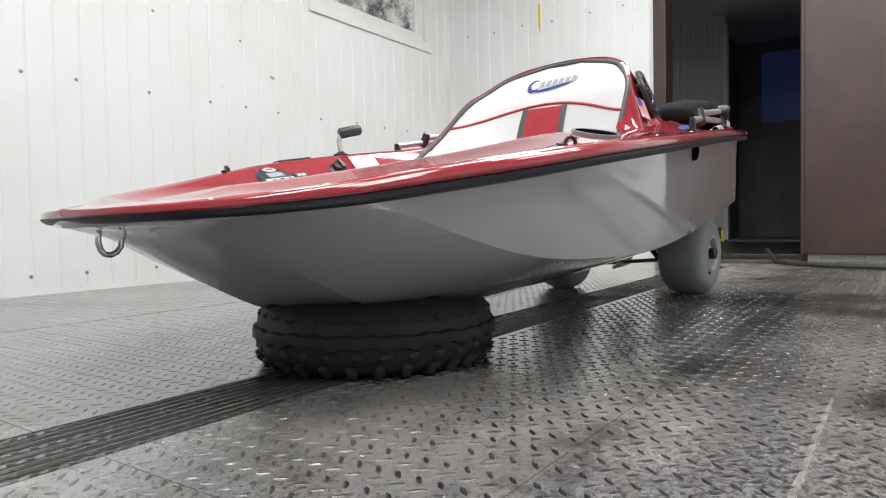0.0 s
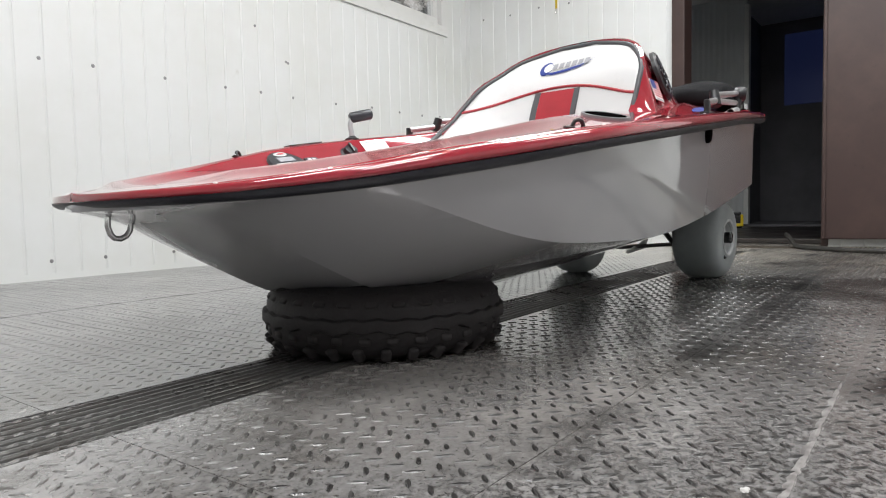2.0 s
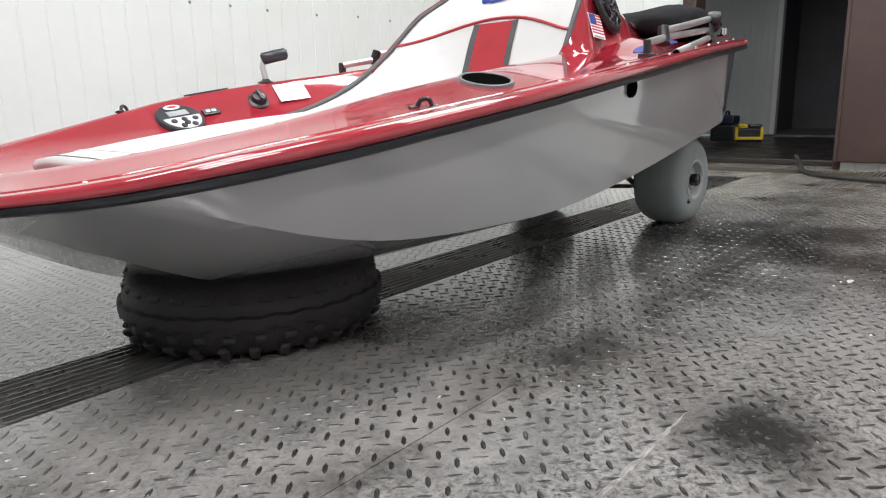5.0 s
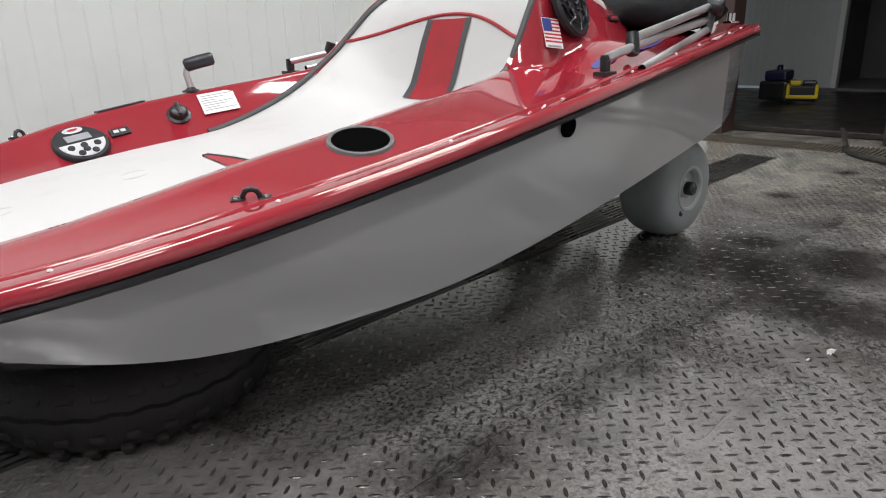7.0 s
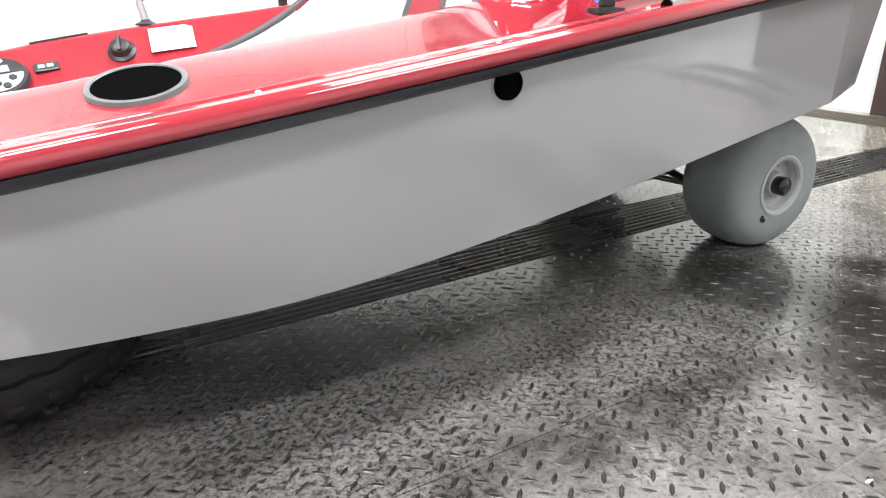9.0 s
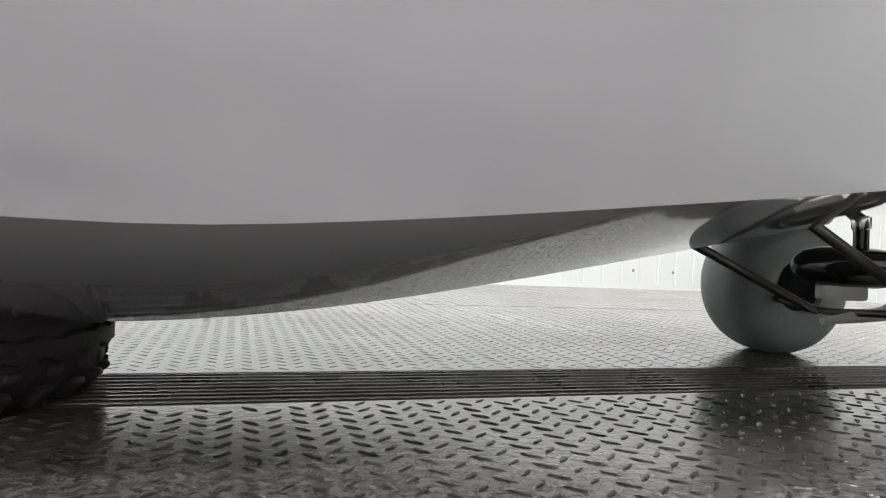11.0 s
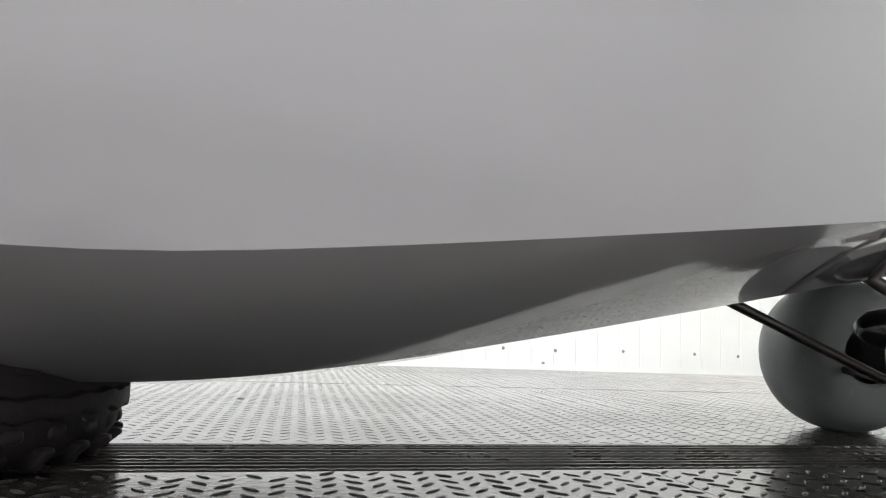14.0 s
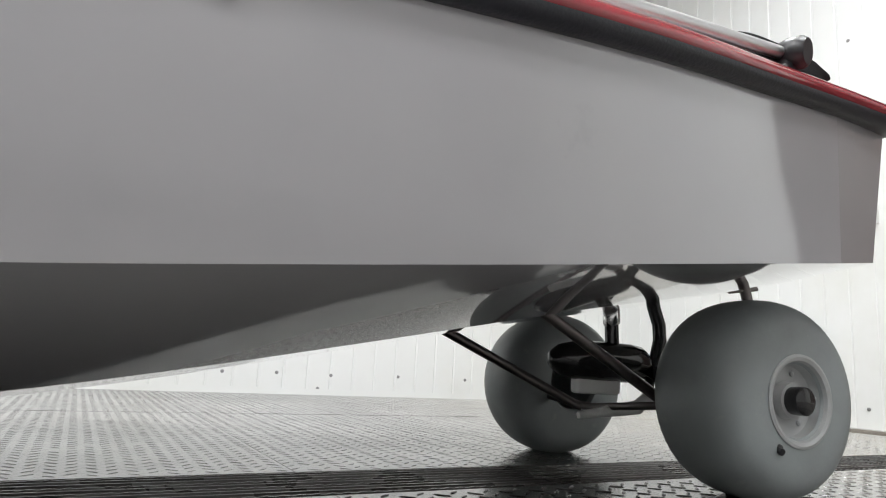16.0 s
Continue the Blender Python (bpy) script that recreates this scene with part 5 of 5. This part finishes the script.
def wheels():
    R, HW = 0.148, 0.082
    for sd in (-1, 1):
        wh = new("wheel")
        wh.parent = boat
        wh.matrix_basis = Matrix.Translation((2.052 if sd < 0 else 2.035, -0.229 if sd < 0 else 0.280, R - 0.003)) @ Matrix.Rotation(radians(90 if sd < 0 else -90), 4, "X")
        prof = []
        for k in range(33):
            a = -math.pi / 2 + math.pi * k / 32
            q = abs(math.sin(a)) ** 0.82 * (1 if a > 0 else -1)
            h = HW * q
            r = 0.058 + (R - 0.058) * abs(math.cos(a)) ** 0.45
            prof.append((r, h))
        prof = [(0.052, -HW * 0.90)] + prof + [(0.052, HW * 0.90)]
        ty = part("tyre", lathe(prof, 56), WHEEL, wh, "fat smooth grey balloon tyre")
        soften(ty, 50)
        dish = [(0.062, HW * 0.93), (0.066, HW * 0.985), (0.066, HW * 1.02), (0.062, HW * 1.035), (0.057, HW * 1.01), (0.054, HW * 0.92), (0.050, HW * 0.74), (0.046, HW * 0.70), (0.030, HW * 0.68), (0.027, HW * 0.70), (0.025, HW * 0.86), (0.0, HW * 0.86)]
        rim = part("rim", lathe(dish, 48), RIM, wh, "grey plastic rim")
        soften(rim, 35)
        part("rim_web", box((0.024, -0.0018, HW * 0.66), (0.053, 0.0018, HW * 0.84), 0.001), RIM, rim).matrix_basis = Matrix.Rotation(radians(5 if sd < 0 else 185), 4, "Z")
        for k in range(3):
            a = 2 * math.pi * k / 3 + 1.2
            b = lathe([(0.0045, HW * 0.68), (0.004, HW * 0.72), (0, HW * 0.73)], 8)
            bmesh.ops.translate(b, verts=b.verts, vec=(0.041 * math.cos(a), 0.041 * math.sin(a), 0))
            part("bolt", b, RIM, rim)
        soften(part("hub_cap", lathe([(0.0195, HW * 0.80), (0.0205, HW * 1.0), (0.020, HW * 1.10), (0.016, HW * 1.14), (0, HW * 1.15)], 24), SMOKE, wh, "black hub cap"), 40)
        # valve
        va = lathe([(0.0085, 0), (0.0085, 0.004), (0.005, 0.006), (0.005, 0.012), (0, 0.012)], 12)
        m = Matrix.Rotation(radians(-125 if sd < 0 else 60), 4, "Z") @ Matrix.Translation((0.080, 0, HW * 0.93)) @ Matrix.Rotation(radians(20), 4, "Y")
        part("valve", va, PLASTIC, wh, "black valve").matrix_basis = m


wheels()


def undercarriage():
    # one bent tube on each side from the hull down to the axle
    for sd, a, b in ((1, (1.69, 0.10, 0.226), (1.963, 0.10, 0.110)), (-1, (1.728, -0.15, 0.250), (1.955, -0.15, 0.128))):
        a, b = Vector(a), Vector(b)
        up = (a - b).normalized()
        soften(part("axle_arm", tube([a + up * 0.03, a, b - Vector((0, 0, 0.0)), b + Vector((0.012, -0.012 * sd, -0.004))], 0.0088, 12), DARKSTEEL, boat, "bent tube arm holding a wheel"), 60)
        part("arm_foot", box((a.x - 0.016, a.y - 0.014, a.z + 0.002), (a.x + 0.016, a.y + 0.014, a.z + 0.012), 0.003), STEEL, boat)
    soften(part("axle", tube([(1.975, 0.30, 0.128), (1.975, 0.09, 0.108), (1.972, 0.05, 0.108), (1.958, -0.14, 0.124), (1.975, -0.17, 0.128)], 0.0068, 10), DARKSTEEL, boat, "steel axle between the wheels"), 60)
    # stern strut with a cross pin
    soften(part("stern_strut", tube([(2.158, -0.12, 0.375), (2.170, -0.12, 0.335), (2.180, -0.12, 0.300), (2.176, -0.125, 0.22), (2.10, -0.145, 0.140)], 0.0095, 12), DARKSTEEL, boat, "short steel strut under the stern"), 60)
    part("pin", tube([(2.130, -0.122, 0.323), (2.204, -0.118, 0.335)], 0.0036), DARKSTEEL, boat)
    # electric thruster
    th = part("thruster", lathe([(0.0, -0.118), (0.014, -0.114), (0.026, -0.098), (0.0335, -0.066), (0.035, -0.02), (0.035, 0.05), (0.032, 0.075), (0.024, 0.088), (0.016, 0.094), (0.0, 0.096)], 32), SMOKE, boat, "black electric thruster under the hull")
    th.matrix_basis = Matrix.Translation((1.955, 0.0, 0.190)) @ Matrix.Rotation(radians(90), 4, "Y")
    soften(th, 50)
    soften(part("thruster_tube", tube([(1.972, 0.0, 0.215), (1.970, 0.0, 0.262), (1.968, 0.0, 0.31)], 0.0125, 16), SMOKE, boat), 50)
    soften(part("tube_collar", tube([(1.971, 0.0, 0.256), (1.970, 0.0, 0.259), (1.969, 0.0, 0.288), (1.969, 0.0, 0.291)], [0.013, 0.0155, 0.0155, 0.013], 20), STEEL, boat, "steel collar"), 50)
    soften(part("guard", tube([(1.855, 0.0, 0.290), (1.90, 0.0, 0.300), (1.96, 0.0, 0.318), (2.02, 0.0, 0.334), (2.045, 0.0, 0.335), (2.062, 0.0, 0.322), (2.070, 0.0, 0.295), (2.082, 0.0, 0.265), (2.084, 0.0, 0.235), (2.074, 0.0, 0.205), (2.062, 0.0, 0.175), (2.055, 0.0, 0.14)], [0.011, 0.0135, 0.0135, 0.0135, 0.0135, 0.0135, 0.0125, 0.0125, 0.0125, 0.0115, 0.010, 0.009], 14), SMOKE, boat, "black guard bow round the thruster"), 60)
    for k in range(2):
        bm = box((-0.004, 0.01, -0.012), (0.004, 0.062, 0.012), 0.003)
        part("blade", bm, SMOKE, th).matrix_basis = Matrix.Translation((0, 0, 0.088)) @ Matrix.Rotation(math.pi * k + 0.5, 4, "Z") @ Matrix.Rotation(radians(35), 4, "Y")
    fin = box((1.888, -0.011, 0.133), (1.985, 0.011, 0.162), 0.008, segments=3)
    soften(part("fin", fin, FRAMEW, boat, "pale skeg box under the thruster"), 40)
    soften(part("fin_plate", tube([(1.90, 0.0, 0.096), (1.98, 0.0, 0.106), (2.03, 0.0, 0.112), (2.065, 0.0, 0.138)], [0.006, 0.011, 0.013, 0.010], 12), FRAMEW, boat, "pale lower guard"), 50)


undercarriage()


def bimini():
    """The folded canopy: a cloth bundle and two sets of folded tubes on the stern deck."""
    th = root("folded_canopy", pose(*B0, 0, 0, -3.5), "folded black sun canopy with aluminium tubes lying on the stern deck", "canopy")
    rows = []
    for i in range(41):
        t = i / 40
        w = -0.35 + 0.70 * t
        end = min(1, min(t, 1 - t) * 6) ** 0.5
        row = []
        for k in range(26):
            a = 2 * math.pi * k / 26
            ra = 0.165 * (0.80 + 0.20 * end)
            rb = 0.056 * (0.50 + 0.50 * end)
            wob = 1 + 0.15 * noise.noise((w * 7, math.cos(a) * 1.6, math.sin(a) * 1.6 + 3)) + 0.10 * noise.noise((w * 15, math.cos(a) * 3.2, math.sin(a) * 3.2)) + 0.04 * noise.noise((w * 34, math.cos(a) * 7, math.sin(a) * 7))
            fold = 0.008 * math.sin(3.0 * a + w * 9) * end
            sx = 1.975 + 0.02 * math.sin(w * 6) + ra * math.cos(a) * wob * (1.0 if math.cos(a) > 0 else 0.95 - 0.45 * (w / 0.35) ** 2)
            row.append((sx, w, max(0.630 + (rb + fold) * math.sin(a) * wob + 0.004 * math.sin(w * 21), on_deck(min(sx, 2.2), 0.2) + 0.002)))
        rows.append(row)
    bm = grid(rows, close=True)
    bm.faces.new([v for v in bm.verts[:26]])
    bm.verts.ensure_lookup_table()
    bm.faces.new([bm.verts[len(bm.verts) - 26 + k] for k in range(26)])
    bmesh.ops.recalc_face_normals(bm, faces=bm.faces[:])
    soften(part("canopy_roll", bm, FABRIC, th, "rolled black canopy cloth"), 60)
    for sd in (-1, 1):
        def q(s, w, z, sd=sd):
            return (s - (0.0 if sd < 0 else 0.19), sd * w, z + (0.0 if sd < 0 else -0.004))
        foot = part("deck_hinge", box(tuple(map(min, zip(q(1.388, 0.436, 0.500), q(1.432, 0.462, 0.509)))), tuple(map(max, zip(q(1.388, 0.436, 0.500), q(1.432, 0.462, 0.509)))), 0.002), PLASTIC, th, "black deck hinge")
        part("hinge_lug", box(tuple(map(min, zip(q(1.400, 0.442, 0.508), q(1.420, 0.456, 0.541)))), tuple(map(max, zip(q(1.400, 0.442, 0.508), q(1.420, 0.456, 0.541)))), 0.004), PLASTIC, foot)
        soften(part("tube", tube([q(1.410, 0.449, 0.533), q(1.525, 0.433, 0.552), q(1.64, 0.413, 0.566), q(1.985, 0.352, 0.606)], 0.0092, 14), ALU, th), 60)
        soften(part("tube", tube([q(1.532, 0.428, 0.569), q(1.72, 0.400, 0.597), q(2.0, 0.352, 0.640)], 0.0092, 14), ALU, th), 60)
        soften(part("tube", tube([q(1.482, 0.486, 0.511), q(1.965, 0.362, 0.580)], 0.0092, 14), ALU, th), 60)
        # closed end disc, its black stands for the shade inside the tube
        soften(part("tube_mouth", tube([q(1.4795, 0.4865, 0.5106), q(1.4818, 0.4860, 0.511)], 0.0082, 14), HOLEBLACK, th, "black end disc painted as the dark inside of the tube"), 50)
        soften(part("tube_clamp", tube([q(1.522, 0.437, 0.537), q(1.528, 0.431, 0.556), q(1.533, 0.426, 0.580)], [0.0135, 0.0145, 0.013], 14), PLASTIC, th, "black tube clamp"), 50)
        soften(part("end_joint", tube([q(1.965, 0.360, 0.572), q(1.985, 0.354, 0.606), q(1.998, 0.352, 0.640)], [0.014, 0.016, 0.016], 14), PLASTIC, th, "black joint of the folded tubes"), 50)
        soften(part("end_knob", tube([q(1.992, 0.342, 0.640), q(1.996, 0.356, 0.638), q(2.000, 0.376, 0.635), q(2.002, 0.382, 0.634)], [0.018, 0.0235, 0.0235, 0.019], 20), PLASTIC, th, "round black end knob"), 40)
        # a second deck hinge near the stern corner
        h = part("stern_hinge", box(tuple(map(min, zip(q(2.12, 0.325, 0.596), q(2.165, 0.350, 0.602)))), tuple(map(max, zip(q(2.12, 0.325, 0.596), q(2.165, 0.350, 0.602)))), 0.002), STEEL, th, "steel stern hinge")
        for s in (2.130, 2.152):
            soften(part("stud", tube([q(s, 0.338, 0.600), q(s, 0.338, 0.622)], 0.006, 10), STEEL, h), 50)


bimini()


def support_tyre():
    """A small knobbly off-road tyre lying flat under the bow."""
    th = root("tyre", pose(1.774, 1.304, 0, 0, 0, 12) @ Matrix.Diagonal((1.082, 1.082, 1.0, 1.0)), "worn black off-road tyre lying flat under the hull", "tyre")
    prof = [(0.105, 0.012), (0.115, 0.002), (0.15, 0.0), (0.185, 0.004), (0.207, 0.018), (0.216, 0.038), (0.219, 0.066), (0.216, 0.094), (0.207, 0.114), (0.185, 0.128), (0.15, 0.132), (0.118, 0.128), (0.105, 0.118), (0.100, 0.11), (0.112, 0.104), (0.14, 0.112), (0.175, 0.108), (0.197, 0.09), (0.203, 0.066), (0.197, 0.042), (0.175, 0.024), (0.14, 0.02), (0.112, 0.026), (0.100, 0.02), (0.105, 0.012)]
    soften(part("carcass", lathe(prof, 72), TYRE, th, "rounded tyre carcass"), 40)
    # a raised wavy centre band
    rows = []
    for k in range(121):
        a = 2 * math.pi * k / 120
        wv = 0.0032 * math.sin(30 * a) + 0.0014 * math.sin(11 * a)
        rows.append([(rr * math.cos(a), rr * math.sin(a), zz) for rr, zz in ((0.2165, 0.054 + wv), (0.2245, 0.0575 + wv), (0.2255, 0.0615 + wv), (0.2252, 0.074 + wv * 0.6), (0.2240, 0.0775 + wv * 0.6), (0.2165, 0.081 + wv * 0.6))])
    soften(part("tread_band", grid(rows), TYRE, th, "wavy raised tread rib"), 40)
    kinds = [(0.098, 0.122, 0.206, 0.2160, 0.024, 0.0), (0.004, 0.028, 0.206, 0.2225, 0.017, 0.5), (0.034, 0.049, 0.210, 0.2195, 0.022, 0.75)]
    for z0, z1, r0, r1, wd, ph in kinds:
        bm = box((r0 - 0.02, -wd / 2, z0), (r1, wd / 2, z1), 0.0065, segments=3)
        if z0 > 0.09:
            for v in bm.verts:
                if v.co.z > (z0 + z1) / 2:
                    v.co.x -= 0.016
        if z1 < 0.035:
            for v in bm.verts:
                if v.co.z < (z0 + z1) / 2:
                    v.co.x -= 0.012
        me = bpy.data.meshes.new("knob")
        bm.to_mesh(me)
        bm.free()
        me.materials.append(TYRE)
        for f in me.polygons:
            f.use_smooth = True
        n = 30
        for k in range(n):
            o = new("knob", me)
            o.parent = th
            o.matrix_basis = Matrix.Rotation(2 * math.pi * (k + ph) / n, 4, "Z")


support_tyre()


def small_things():
    # garden-type hose lying from the sill along the floor
    pts = []
    key = [(5.30, 1.13, 0.07), (5.23, 1.10, 0.05), (5.12, 1.06, 0.018), (5.0, 1.02, 0.014), (4.88, 0.93, 0.014), (4.78, 0.80, 0.014), (4.70, 0.62, 0.014), (4.66, 0.40, 0.014), (4.66, 0.1, 0.014), (4.75, -0.4, 0.014)]
    tab = [(i, *k) for i, k in enumerate(key)]
    for i in range(91):
        pts.append(curve_at(tab, i / 10))
    soften(tagged(part("hose", tube(pts, 0.0125, 10), HOSE), "black rubber hose lying along the floor from the door sill", "hose"), 60)
    # cordless tool batteries and charger on the vestibule floor
    ch = root("battery_charger", pose(6.95, 1.86, 0.05, 0, 0, 20), "yellow and black cordless tool charger on the floor", "charger")
    body = part("body", box((-0.085, -0.105, 0.0), (0.085, 0.095, 0.118), 0.02, segments=3), PLASTIC, ch)
    for y0, y1 in ((-0.112, -0.088), (0.078, 0.102)):
        part("yellow_band", box((-0.093, y0, 0.018), (0.09, y1, 0.122), 0.008), YELLOW, body, "yellow side band")
    part("yellow_band", box((-0.094, -0.100, 0.020), (-0.080, 0.09, 0.045), 0.005), YELLOW, body, "yellow front band")
    part("top", box((-0.06, -0.10, 0.112), (0.08, -0.005, 0.145), 0.012), PLASTIC, ch)
    part("battery", box((-0.082, 0.005, 0.112), (0.05, 0.08, 0.150), 0.012), YELLOW, ch, "yellow battery pack")
    tb = root("tool_case", pose(7.05, 2.06, 0.05, 0, 0, 5), "dark blue and black tool case on the floor", "tool case")
    part("case", box((-0.16, -0.10, 0), (0.16, 0.10, 0.14), 0.02), PLASTIC, tb)
    part("lid", box((-0.12, -0.08, 0.14), (0.12, 0.08, 0.215), 0.02), TOOLBLUE, tb, "dark blue lid")
    soften(part("handle", tube([(-0.06, 0, 0.21), (-0.05, 0, 0.245), (0.05, 0, 0.245), (0.06, 0, 0.21)], 0.01, 10), TOOLBLUE, tb), 60)
    # socket on the back wall
    so = root("wall_socket", pose(BACK_X, 2.0, 0.92), "white surface-mounted wall socket", "socket")
    part("back_box", box((-0.03, -0.04, -0.04), (0.0, 0.04, 0.04), 0.006), FRAMEW, so)
    part("cover", box((-0.042, -0.034, -0.034), (-0.03, 0.034, 0.03), 0.006), FRAMEW, so)
    part("plug", tube([(-0.042, 0, 0.0), (-0.075, 0, -0.004)], 0.016, 12), PLASTIC, so)
    # strap hanging from a hook
    st = root("wall_hook", pose(BACK_X, 2.70, 1.80), "short yellow strap with a steel hook on the wall", "hook")
    part("strap", box((-0.006, -0.008, -0.05), (-0.003, 0.008, 0.12), 0.001), YELLOW, st)
    soften(part("hook", tube([(-0.005, 0, -0.05), (-0.014, 0, -0.07), (-0.012, 0, -0.09), (-0.004, 0, -0.085)], 0.004, 8), STEEL, st), 60)


small_things()
